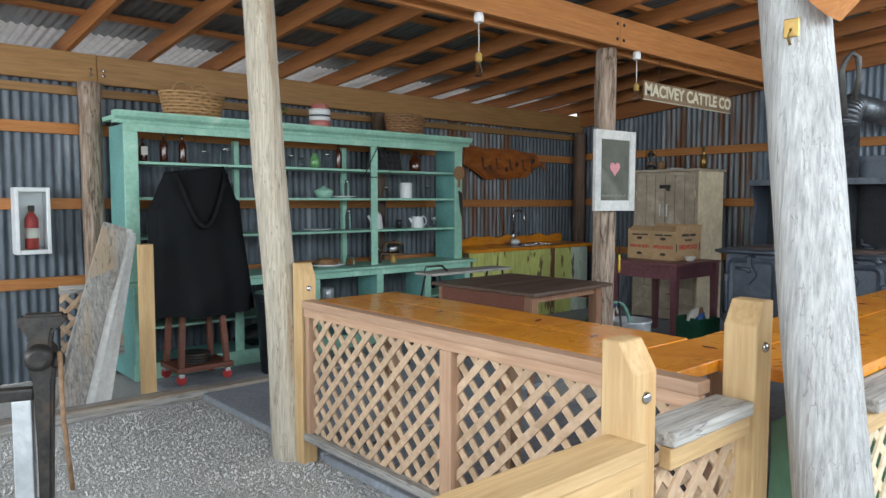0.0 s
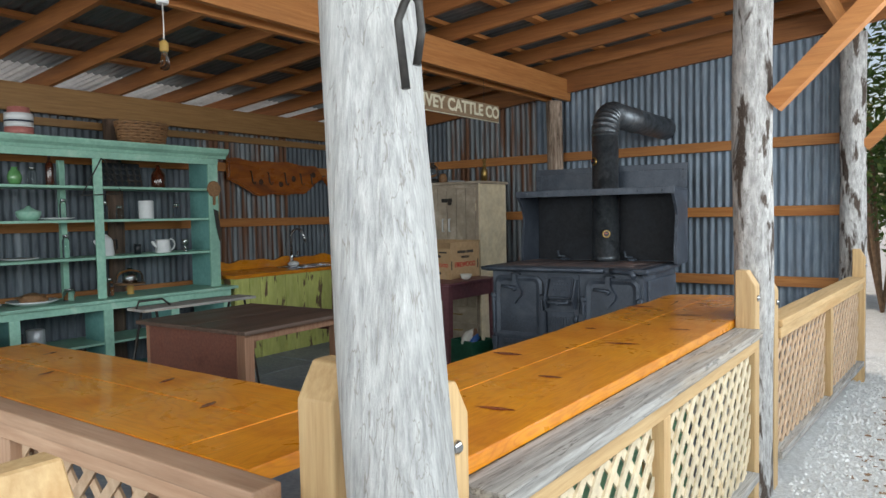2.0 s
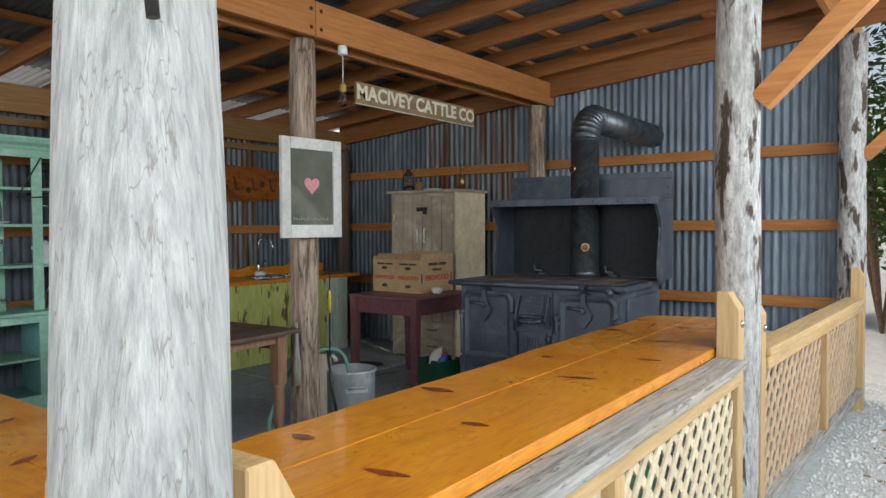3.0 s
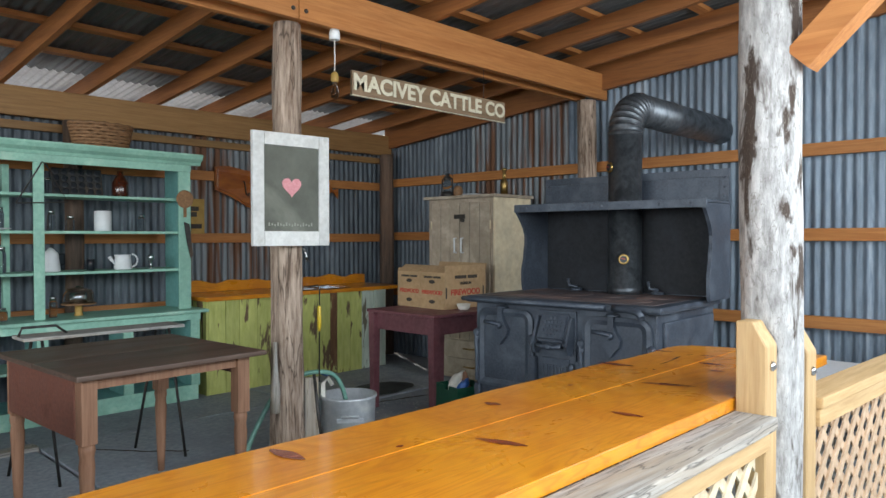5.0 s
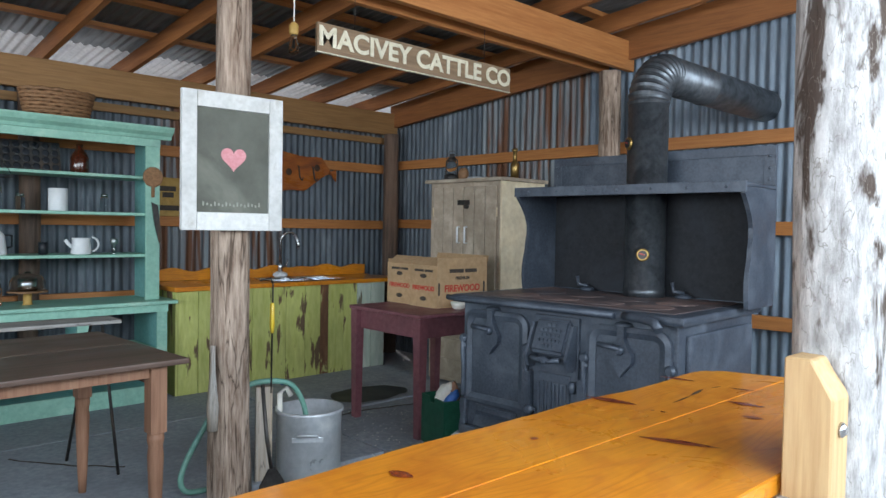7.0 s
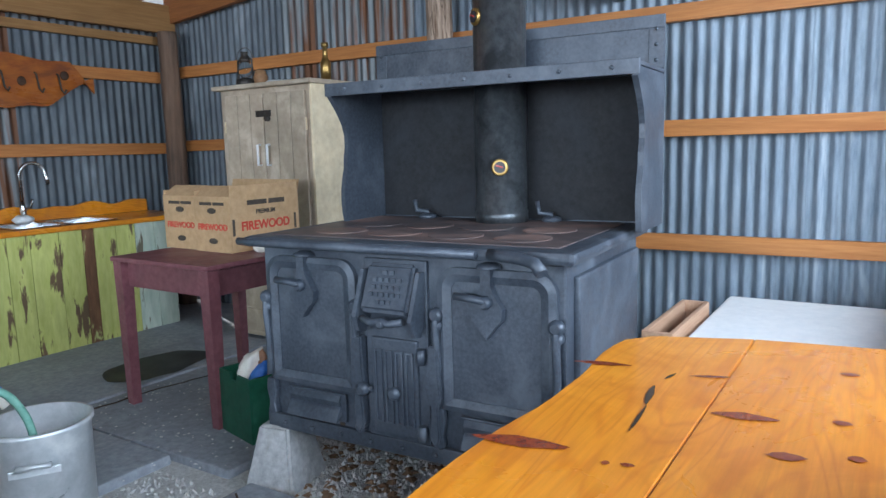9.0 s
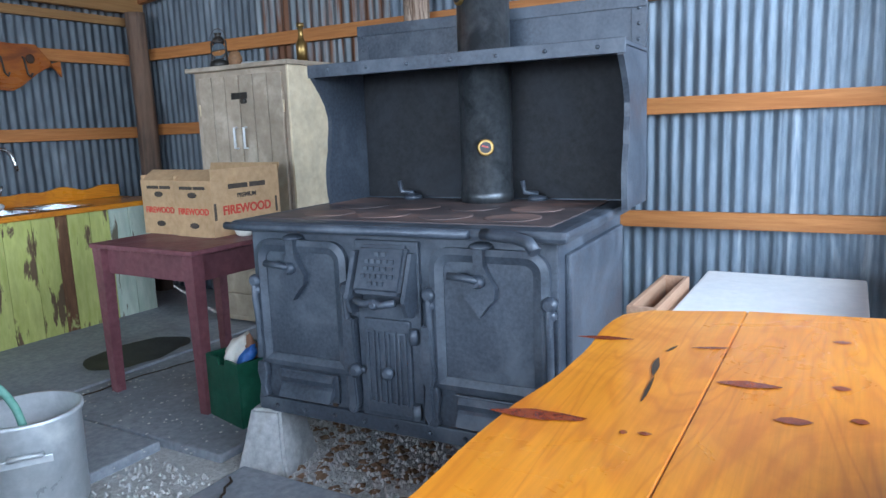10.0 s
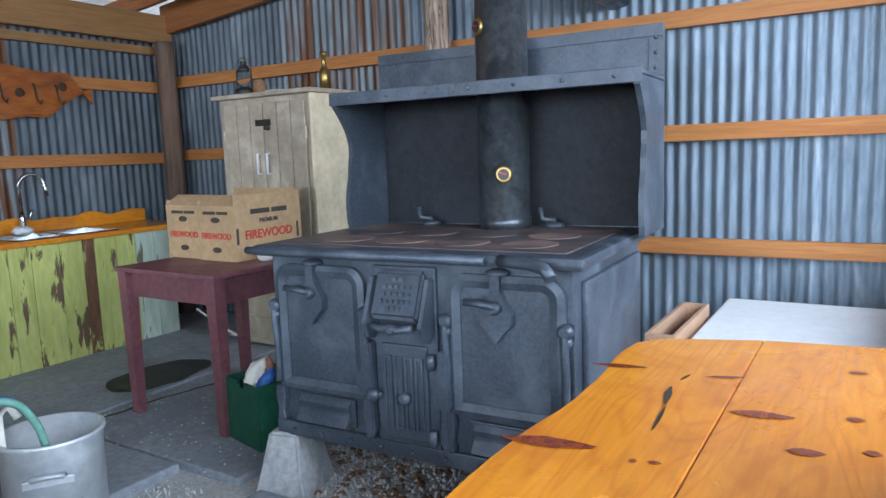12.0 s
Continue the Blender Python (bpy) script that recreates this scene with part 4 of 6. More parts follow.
for a, b in zip(rings, rings[1:]):
    for k in range(32):
        bm.faces.new((a[k], a[(k + 1) % 32], b[(k + 1) % 32], b[k]))
part("elbow", bm, PIPE, pipe)
bm = B()
lathe(bm, [(R, 0.20), (R, 0.62), (R + 0.004, 0.625), (R + 0.004, 0.66), (R, 0.665), (R, 1.64)], (0, 0, 2.35), 32, axis=0)
part("upper_pipe", bm, PIPE, pipe)
bm = B()
lathe(bm, [(R, 1.60), (0.19, 1.60), (0.19, 1.625), (R, 1.625)], (0, 0, 2.35), 32, axis=0, cap=False)
part("wall_collar", bm, DARK_M, pipe)
for zz, ang in ((1.31, 205), (1.93, 150)):
    g = B()
    lathe(g, [(0.036, 0.0), (0.036, -0.010), (0.030, -0.014)], n=20, axis=0)
    m = Matrix.Translation((R * math.cos(radians(ang)), R * math.sin(radians(ang)), zz)) @ pose(0, 0, 0, 0, 0, ang - 180)
    g.transform(m)
    gauge = part("thermometer", g, BRASS, pipe, "small round brass pipe thermometer with dark dial")
    g = B()
    lathe(g, [(0.024, -0.014), (0.024, -0.017)], n=20, axis=0)
    g.transform(m)
    part("dial", g, BLACK_P, gauge)
    g = B()
    bar(g, (-0.018, -0.012, 0.0), (-0.018, 0.016, 0.008), 0.006)
    g.transform(m)
    part("needle", g, RED_P, gauge)


def foot_block(x, y, turn):
    bm = B()
    vs = [bm.verts.new((sx * a, sy * a * 0.8, z)) for z, a in ((0.0, 0.15), (0.28, 0.085)) for sx, sy in ((-1, -1), (1, -1), (1, 1), (-1, 1))]
    for i in range(4):
        j = (i + 1) % 4
        bm.faces.new((vs[i], vs[j], vs[4 + j], vs[4 + i]))
    bm.faces.new(vs[3::-1])
    bm.faces.new(vs[4:])
    bmesh.ops.bevel(bm, geom=list(bm.edges), offset=0.012, segments=2, affect="EDGES")
    bmesh.ops.subdivide_edges(bm, edges=list(bm.edges), cuts=1, use_grid_fill=True)
    for v in bm.verts:
        v.co += 0.006 * noise.noise_vector(v.co * 9)
    solid("concrete_block", bm, BLOCK, "tapered pale concrete block under the stove", "concrete block", (x, y, -0.008), turn, group="stove blocks")


foot_block(6.43, 3.04, 12)
foot_block(6.56, 1.84, -4)
foot_block(7.05, 2.93, 7)
foot_block(7.08, 1.86, -8)

# ---- purple table with boxes ----
pt = thing("side_table", "plum-painted wooden table with worn top", "table", (6.57, 3.64, 0.04), -1)
part("tabletop", box(B(), (0, 0, 0.80), (0.86, 0.80, 0.825), 0.006), PURPLE, pt)
for lo, hi in (((0.05, 0.05, 0.66), (0.07, 0.75, 0.80)), ((0.79, 0.05, 0.66), (0.81, 0.75, 0.80)), ((0.07, 0.05, 0.66), (0.79, 0.07, 0.80)), ((0.07, 0.73, 0.66), (0.79, 0.75, 0.80))):
    part("apron", box(B(), lo, hi, 0.003), PURPLE, pt)
for lx, ly in ((0.045, 0.045), (0.045, 0.755), (0.815, 0.045), (0.815, 0.755)):
    bm = B()
    s = 0.042
    vs = [bm.verts.new((lx + sx * a * 0.7, ly + sy * a * 0.7, z)) for z, a in ((0.0, 0.036), (0.798, 0.05)) for sx, sy in ((-1, -1), (1, -1), (1, 1), (-1, 1))]
    for i in range(4):
        j = (i + 1) % 4
        bm.faces.new((vs[i], vs[j], vs[4 + j], vs[4 + i]))
    bm.faces.new(vs[3::-1])
    bm.faces.new(vs[4:])
    part("leg", bm, PURPLE, pt)


def firewood_box(y0, front, tall):
    """An open carton; its narrow front faces -x, its long side -y."""
    b = thing("firewood_box", "open brown cardboard carton of firewood, flaps up", "cardboard box", (6.93 if tall else 6.96, y0, 0.8655), -1, group="firewood boxes")
    w, l, h, t = 0.295, 0.50, 0.30, 0.005
    part("front", box(B(), (0, 0, 0), (t, w, h)), CARD, b)
    part("back", box(B(), (l, 0, 0), (l + t, w, h)), CARD, b)
    part("side", box(B(), (t, 0, 0), (l, t, h + (0.06 if tall else 0))), CARD, b)
    part("side", box(B(), (t, w - t, 0), (l, w, h + 0.03)), CARD, b)
    part("base", box(B(), (t, t, 0), (l, w - t, t)), CARD, b)
    part("flap", bar(B(), (0.0, w / 2, h), (0.09, w / 2, h + 0.055), w, 0.004), CARD, b)
    part("flap", bar(B(), (l, w / 2, h), (l + 0.02, w / 2, h + 0.07), w, 0.004), CARD, b)
    for z in (0.06, 0.225):
        bm = B()
        prism(bm, [(w / 2 + 0.035 * math.cos(a), z + 0.016 * math.sin(a)) for a in [2 * math.pi * i / 16 for i in range(16)]], "yz", -0.003, 0.001)
        part("hand_hole", bm, INK, b)
    fm = Matrix(((0, 0, -1, -0.001), (-1, 0, 0, w / 2), (0, 1, 0, 0.135), (0, 0, 0, 1)))
    lettering("word", "FIREWOOD", 0.046, INK_RED, b, fm, 0.001)
    for yy, ww in ((0.045, 0.09), (0.145, 0.10)):
        part("print_bar", box(B(), (-0.002, yy, 0.255), (0.001, yy + ww, 0.272)), INK, b)
    sm = Matrix(((1, 0, 0, l * 0.5), (0, 0, -1, -0.001), (0, 1, 0, 0.135), (0, 0, 0, 1)))
    lettering("word", "FIREWOOD", 0.068, INK_RED, b, sm, 0.001)
    sm2 = Matrix(((1, 0, 0, l * 0.5), (0, 0, -1, -0.001), (0, 1, 0, 0.21), (0, 0, 0, 1)))
    lettering("word", "PREMIUM", 0.034, INK, b, sm2, 0.001)
    for xx, ww in ((0.12, 0.14), (0.275, 0.12)):
        part("print_bar", box(B(), (xx, -0.002, 0.25), (xx + ww, 0.001, 0.277)), INK, b)
    for xx in (0.012, l - 0.035):
        part("print_bar", box(B(), (xx, -0.002, 0.09), (xx + 0.016, 0.001, 0.18)), INK, b)


firewood_box(3.87, True, True)
firewood_box(4.175, True, False)
bm = B()
lathe(bm, [(0.03, 0), (0.045, 0.01), (0.06, 0.05), (0.055, 0.05), (0.04, 0.014), (0.001, 0.012)], n=20, cap=False)
solid("bowl", bm, PAPER, "small pale pottery bowl on the plum table", "bowl", (7.05, 3.77, 0.8655))

# green crate with scraps
cr = thing("green_crate", "dark green plastic crate stuffed with scraps and bottles", "crate", (6.54, 3.37, 0.04), -14)
w, l, h = 0.20, 0.30, 0.315
notch = [(0, 0), (l, 0), (l, h), (l * 0.62, h), (l * 0.58, h - 0.035), (l * 0.42, h - 0.035), (l * 0.38, h), (0, h)]
part("side", prism(B(), notch, "yz", 0, 0.012), GREEN_P, cr)
part("side", prism(B(), notch, "yz", w * 1.4 - 0.012, w * 1.4), GREEN_P, cr)
part("end", box(B(), (0.012, 0, 0), (w * 1.4 - 0.012, 0.012, h), 0.002), GREEN_P, cr)
part("end", box(B(), (0.012, l - 0.012, 0), (w * 1.4 - 0.012, l, h), 0.002), GREEN_P, cr)
part("base", box(B(), (0.012, 0.012, 0), (w * 1.4 - 0.012, l - 0.012, 0.012)), GREEN_P, cr)


def scrap(name, at, size, material, label, category, turn=(0, 0, 0), seed=0):
    bm = B()
    bmesh.ops.create_icosphere(bm, subdivisions=3, radius=1)
    for v in bm.verts:
        v.co *= 1 + 0.35 * noise.noise(v.co * 2.2 + Vector((seed, 0, 0)))
        v.co = Vector([a * b for a, b in zip(v.co, size)])
    for f in bm.faces:
        f.smooth = True
    bm.transform(pose(0, 0, 0, *turn))
    return solid(name, bm, material, label, category, at)


scrap("plastic_bag", (6.69, 3.52, 0.36), (0.05, 0.045, 0.10), PAPER, "crumpled white plastic bag in the green crate", "bag", (20, 30, 0), 1)
scrap("plastic_bottle", (6.67, 3.44, 0.335), (0.035, 0.03, 0.075), BLUE_P, "blue plastic bottle in the green crate", "bottle", (30, 20, 0), 2)
scrap("firewood_scrap", (6.74, 3.46, 0.32), (0.03, 0.03, 0.14), TABLE_L, "piece of brown wood in the green crate", "wood scrap", (10, -20, 0), 3)
scrap("crumpled_paper", (6.70, 3.49, 0.24), (0.09, 0.10, 0.09), PAPER, "crumpled paper filling the green crate", "paper", (0, 0, 0), 4)

# ---- beige cupboard ----
cab = thing("tall_cupboard", "tall taupe plank-door cupboard with cream side, latched", "cupboard", (7.91, 4.15, 0.04), 0)
CW, CD, CH = 0.89, 0.56, 1.83
part("body", box(B(), (0.02, 0.02, 0.02), (CD, CW, CH - 0.03), 0.004), BEIGE, cab)
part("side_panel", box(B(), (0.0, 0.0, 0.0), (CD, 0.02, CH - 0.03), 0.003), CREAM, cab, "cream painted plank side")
part("top", box(B(), (-0.04, -0.03, CH - 0.03), (CD + 0.01, CW + 0.03, CH), 0.006), BEIGE, cab)
for d, y0 in ((0, 0.06), (1, CW / 2 + 0.002)):
    door = B()
    pw = (CW / 2 - 0.062) / 3
    for k in range(3):
        box(door, (-0.006, y0 + k * pw + 0.003, 0.42), (0.018, y0 + (k + 1) * pw - 0.003, CH - 0.07), 0.006)
    dd = part("door", door, BEIGE, cab)
    hy = CW / 2 + (0.045 if d else -0.045)
    part("handle", tube(B(), [(0.004, hy, 1.41), (-0.035, hy, 1.41), (-0.035, hy, 1.27), (0.004, hy, 1.27)], 0.009, 8), WHITE, dd)
    bm = B()
    for z in (0.55, 1.5):
        lathe(bm, [(0.007, z), (0.007, z + 0.08)], (0.002, 0.058 if not d else CW - 0.05, 0), 8)
    part("hinge", bm, CREAM, dd)
for z0 in (0.06, 0.24):
    dr = part("drawer", box(B(), (0.0, 0.06, z0), (0.018, CW - 0.05, z0 + 0.165), 0.004), BEIGE, cab)
    part("handle", tube(B(), [(0.0, 0.26, z0 + 0.09), (-0.025, 0.27, z0 + 0.09), (-0.025, 0.38, z0 + 0.09), (0.0, 0.39, z0 + 0.09)], 0.008, 8), BRASS, dr)
bm = B()
box(bm, (-0.008, CW / 2 - 0.075, 1.60), (0.004, CW / 2 + 0.075, 1.645), 0.003)
lathe(bm, [(0.018, -0.02), (0.018, 0.02)], (-0.016, CW / 2 - 0.05, 1.585), 10, axis=0)
part("latch", bm, DARK_M, cab)


def lantern(x, y, z):
    t = thing("oil_lantern", "rusty old hurricane lantern on the cupboard", "lantern", (x, y, z))
    part("tank", lathe(B(), [(0.06, 0), (0.07, 0.01), (0.068, 0.045), (0.03, 0.06)], n=20), DARK_M, t)
    part("globe", lathe(B(), [(0.03, 0.065), (0.05, 0.10), (0.045, 0.15), (0.03, 0.17)], n=20), CLEAR, t)
    part("cap", lathe(B(), [(0.04, 0.17), (0.035, 0.20), (0.022, 0.205), (0.022, 0.235), (0.03, 0.24)], n=20), DARK_M, t)
    for s in (-1, 1):
        part("side_tube", tube(B(), [(0, s * 0.05, 0.03), (0, s * 0.075, 0.05), (0, s * 0.07, 0.18), (0, s * 0.02, 0.215)], 0.008, 8), DARK_M, t)
    part("bail", tube(B(), arc((0, 0, 0.19), 0.08, 5, 175, 14, "yz"), 0.003, 6), DARK_M, t)


lantern(8.02, 4.87, 1.8705)
bm = B()
lathe(bm, [(0.04, 0), (0.045, 0.01), (0.05, 0.06), (0.035, 0.10), (0.02, 0.11)], n=20)
solid("clay_jug", bm, WICKER_D, "small brown clay jug on the cupboard", "jug", (8.04, 4.74, 1.8705))
bm = B()
lathe(bm, [(0.09, 0), (0.10, 0.008), (0.095, 0.02), (0.03, 0.022)], n=24)
solid("tin_plate", bm, ALU, "dull tin plate on the cupboard", "plate", (8.05, 4.56, 1.8705))
bm = B()
lathe(bm, [(0.036, 0), (0.038, 0.13), (0.028, 0.145), (0.018, 0.17), (0.016, 0.235), (0.026, 0.24), (0.026, 0.265)], n=18)
solid("brown_bottle", bm, BRASS, "tall brown bottle on the cupboard's end", "bottle", (8.2, 4.27, 1.8705))

# ---- sink unit ----
sink = thing("sink_unit", "sink cabinet clad in peeling lime green boards", "sink cabinet", (5.88, 5.80, 0.04))
SW = 2.12
x = 0.0
widths = (0.17, 0.14, 0.19, 0.16, 0.18, 0.15, 0.20, 0.17, 0.09, 0.17, 0.16, 0.17, 0.17)
for i, wd in enumerate(widths):
    m = RUST_B if i == 8 else BLUE_B if i >= 11 else GREEN_B
    part("board", box(B(), (x + 0.002, random.uniform(-0.004, 0.003), 0.0), (x + wd - 0.002, 0.02, 0.845), 0.003), m, sink)
    x += wd
part("side_board", box(B(), (-0.02, 0.0, 0.0), (0.0, 0.28, 0.845), 0.003), GREEN_B, sink)
part("side_board", box(B(), (-0.02, 0.285, 0.0), (0.0, 0.58, 0.845), 0.003), GREEN_B, sink)
part("worktop", box(B(), (-0.04, -0.03, 0.847), (0.92, 0.60, 0.885), 0.005), COUNTER[0], sink, "orange varnished pine worktop")
part("worktop", box(B(), (0.92, -0.03, 0.847), (1.72, 0.04, 0.885), 0.005), COUNTER[0], sink)
part("worktop", box(B(), (0.92, 0.52, 0.847), (1.72, 0.60, 0.885), 0.005), COUNTER[0], sink)
part("worktop", box(B(), (1.72, -0.03, 0.847), (SW + 0.2, 0.60, 0.885), 0.005), COUNTER[0], sink)
bs = B()
top = [(0.0, 0.887)] + [(SW + 0.2, 0.887)] + [(SW + 0.2 - (SW + 0.2) * i / 40, 0.985 + 0.022 * math.sin(i * 0.9) * math.sin(i * 0.23)) for i in range(41)]
prism(bs, top, "xz", 0.60, 0.63)
part("splashback", bs, COUNTER[0], sink, "wavy live-edge varnished splashback")
for x0 in (0.93, 1.33):
    bm = B()
    outer = (x0, 0.045, x0 + 0.38, 0.515)
    v = []
    for (a, z) in ((0.0, 0.889), (0.022, 0.889), (0.04, 0.75)):
        v.append([bm.verts.new(p) for p in ((outer[0] + a, outer[1] + a, z), (outer[2] - a, outer[1] + a, z), (outer[2] - a, outer[3] - a, z), (outer[0] + a, outer[3] - a, z))])
    for r0, r1 in zip(v, v[1:]):
        for i in range(4):
            bm.faces.new((r0[i], r0[(i + 1) % 4], r1[(i + 1) % 4], r1[i]))
    bm.faces.new(v[-1])
    part("basin", bm, STEEL, sink, "stainless steel basin")
fa = B()
lathe(fa, [(0.03, 0), (0.03, 0.02), (0.022, 0.03), (0.02, 0.12), (0.014, 0.16)], (1.25, 0.55, 0.886), 16)
tube(fa, [(1.25, 0.55, 1.02), (1.25, 0.55, 1.24)] + [(1.25 + 0.085 - 0.085 * math.cos(radians(a)), 0.55 - 0.03 * a / 180, 1.24 + 0.085 * math.sin(radians(a))) for a in range(15, 166, 15)] + [(1.425, 0.51, 1.21), (1.43, 0.505, 1.16)], 0.013, 12)
tube(fa, [(1.24, 0.54, 0.97), (1.28, 0.50, 1.0), (1.29, 0.48, 1.06)], 0.009, 8)
part("tap", fa, STEEL, sink, "tall gooseneck chrome tap")
scrap("dish_cloth", (7.08, 6.27, 0.955), (0.07, 0.05, 0.035), WHITE, "crumpled blue and white cloth by the tap", "cloth", (0, 0, 0), 7)

# hanging slab of varnished wood
sl = thing("wood_slab_rack", "dark varnished live-edge wood slab with hooks on the wall", "wall rack", (6.30, 6.44, 1.72))
prof = []
for i in range(30):
    s = i / 29
    prof.append((1.5 * s, 0.45 - 0.05 * s ** 3 + 0.03 * noise.noise((s * 6, 0, 0)) - (0.16 * max(0, s - 0.9) / 0.1)))
low = []
for i in range(30):
    s = 1 - i / 29
    k = 0.06 + 0.05 * noise.noise((s * 5, 3, 0)) + (0.22 * ((s - 0.75) / 0.25) if s > 0.75 else 0) + (0.16 * (0.25 - s) / 0.25 if s < 0.25 else 0)
    low.append((1.5 * s, k))
bm = B()
prism(bm, prof + low, "xz", -0.03, 0.012)
bmesh.ops.bevel(bm, geom=[e for e in bm.edges if abs(e.verts[0].co.y + 0.03) < 1e-4 and abs(e.verts[1].co.y + 0.03) < 1e-4], offset=0.02, segments=2, affect="EDGES")
part("slab", bm, SLAB_W, sl)
for hx in (0.3, 0.55, 0.8, 1.05, 1.22):
    part("hook", tube(B(), [(hx, -0.03, 0.32), (hx + 0.005, -0.045, 0.31), (hx + 0.02, -0.045, 0.2), (hx + 0.035, -0.06, 0.17), (hx + 0.04, -0.075, 0.2)], 0.007, 6), DARK_M, sl)
for kx, kz in ((0.45, 0.2), (0.95, 0.25), (1.28, 0.31), (0.75, 0.18)):
    bm = B()
    lathe(bm, [(0.035, -0.032), (0.03, -0.035), (0.01, -0.036)], (kx, 0, kz), 14, axis=1)
    part("knot", bm, SLAB_E, sl)

# ---- open dresser with jars ----
hu = thing("open_dresser", "long mint green painted dresser with open shelves", "dresser", (2.10, 5.88, 0.04))
HW, HD = 3.65, 0.40
for x0 in (0.0, HW - 0.04):
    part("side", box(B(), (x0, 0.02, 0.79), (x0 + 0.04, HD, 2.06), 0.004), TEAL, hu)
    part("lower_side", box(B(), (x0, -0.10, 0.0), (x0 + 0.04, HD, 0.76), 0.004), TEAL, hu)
for x0, wd in ((-0.01, 0.11), (2.40, 0.075), (HW - 0.10, 0.11)):
    part("stile", box(B(), (x0, -0.004, 0.79), (x0 + wd, 0.018, 2.0), 0.004), MINT, hu)
for x0 in (1.08, 2.28):
    part("back_stud", box(B(), (x0, HD - 0.05, 0.79), (x0 + 0.05, HD, 2.0), 0.003), MINT, hu)
for z in (1.15, 1.475, 1.765):
    part("shelf", box(B(), (0.042, 0.02, z - 0.022), (2.40, HD - 0.052, z), 0.003), MINT, hu)
    part("shelf", box(B(), (2.43, 0.02, z - 0.022), (HW - 0.042, HD - 0.002, z), 0.003), MINT, hu)
part("frieze", box(B(), (-0.012, -0.01, 2.0), (HW + 0.012, 0.02, 2.075), 0.004), MINT, hu)
bm = B()
prism(bm, [(0.02, 2.06), (-0.03, 2.06), (-0.04, 2.085), (-0.075, 2.11), (-0.09, 2.14), (-0.09, 2.155), (0.02, 2.155)], "yz", -0.09, HW + 0.09)
part("cornice", bm, MINT, hu)
part("top", box(B(), (-0.05, 0.02, 2.10), (HW + 0.05, HD, 2.135), 0.004), MINT, hu)
part("worktop", box(B(), (-0.05, -0.16, 0.762), (HW + 0.10, HD, 0.79), 0.006), MINT, hu)
part("worktop_rail", box(B(), (0.0, -0.115, 0.70), (HW + 0.04, -0.095, 0.76), 0.003), MINT, hu)
for x0 in (0.0, 0.85, 1.63, 2.38, 3.02, HW - 0.05):
    part("lower_stile", box(B(), (x0, -0.118, 0.12), (x0 + 0.08, -0.098, 0.70), 0.003), MINT, hu)
for x0 in (1.65, 2.40, 3.04):
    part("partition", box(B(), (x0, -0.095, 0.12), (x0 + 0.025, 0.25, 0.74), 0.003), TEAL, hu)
part("lower_shelf", box(B(), (0.05, -0.09, 0.40), (HW - 0.05, HD - 0.01, 0.42), 0.003), MINT, hu)
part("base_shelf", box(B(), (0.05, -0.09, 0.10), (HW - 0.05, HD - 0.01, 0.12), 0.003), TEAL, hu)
part("plinth", box(B(), (-0.01, -0.125, 0.0), (HW + 0.01, -0.10, 0.13), 0.004), MINT, hu)

S1, S2, S3, S0 = 1.806, 1.516, 1.191, 0.832      # shelf tops


def turned(name, prof, material, label, category, x, y, z, n=20, group=""):
    return solid(name, lathe(B(), prof, n=n), material, label, category, (x, y, z), group=group)


def bottle(x, z, h, r, material, label, y=6.06):
    turned("bottle", [(r * 0.9, 0), (r, 0.01), (r, h * 0.55), (r * 0.85, h * 0.65), (r * 0.36, h * 0.76), (r * 0.34, h * 0.95), (r * 0.42, h * 0.96), (r * 0.42, h)], material, label, "bottle", x, y, z, group="dresser bottles")


def jar(x, z, h, r, y=6.06, label="clear glass jar with lid on the dresser"):
    t = thing("glass_jar", label, "jar", (x, y, z), group="dresser jars")
    part("glass", lathe(B(), [(r * 0.9, 0), (r, 0.008), (r, h * 0.72), (r * 0.75, h * 0.84)], n=18), CLEAR, t)
    part("lid", lathe(B(), [(r * 0.78, h * 0.845), (r * 0.78, h), (r * 0.7, h * 1.01)], n=18), STEEL, t)


for x, h, r, l in ((2.30, 0.20, 0.032, "brown glass bottle with pale label"), (2.47, 0.27, 0.034, "tall dark red glass bottle"), (2.63, 0.25, 0.032, "olive brown bottle with round label"), (4.22, 0.28, 0.032, "tall dark wine bottle on the dresser")):
    bottle(x, S1, h, r, AMBER, l)
turned("jug_bottle", [(0.06, 0), (0.065, 0.01), (0.065, 0.12), (0.03, 0.18), (0.02, 0.19), (0.024, 0.22)], AMBER, "round brown glass jug on the dresser", "jug", 5.22, 6.06, S1)
bm = B()
prism(bm, [(-0.026, 0.06), (0.026, 0.06), (0.026, 0.13), (-0.026, 0.13)], "xz", -0.033, -0.031)
solid("bottle_label", bm, PAPER, "small pale paper bottle label", "label", (2.30, 6.06, S1))
for x, h, r in ((2.82, 0.12, 0.042), (3.02, 0.15, 0.05), (3.55, 0.12, 0.038), (3.68, 0.12, 0.04), (3.80, 0.10, 0.035), (4.08, 0.15, 0.035), (4.65, 0.13, 0.035)):
    jar(x, S1, h, r)
turned("green_vase", [(0.03, 0), (0.05, 0.03), (0.055, 0.07), (0.04, 0.11), (0.022, 0.125), (0.026, 0.145)], JADE, "small round green glazed vase", "vase", 3.94, 6.05, S1)
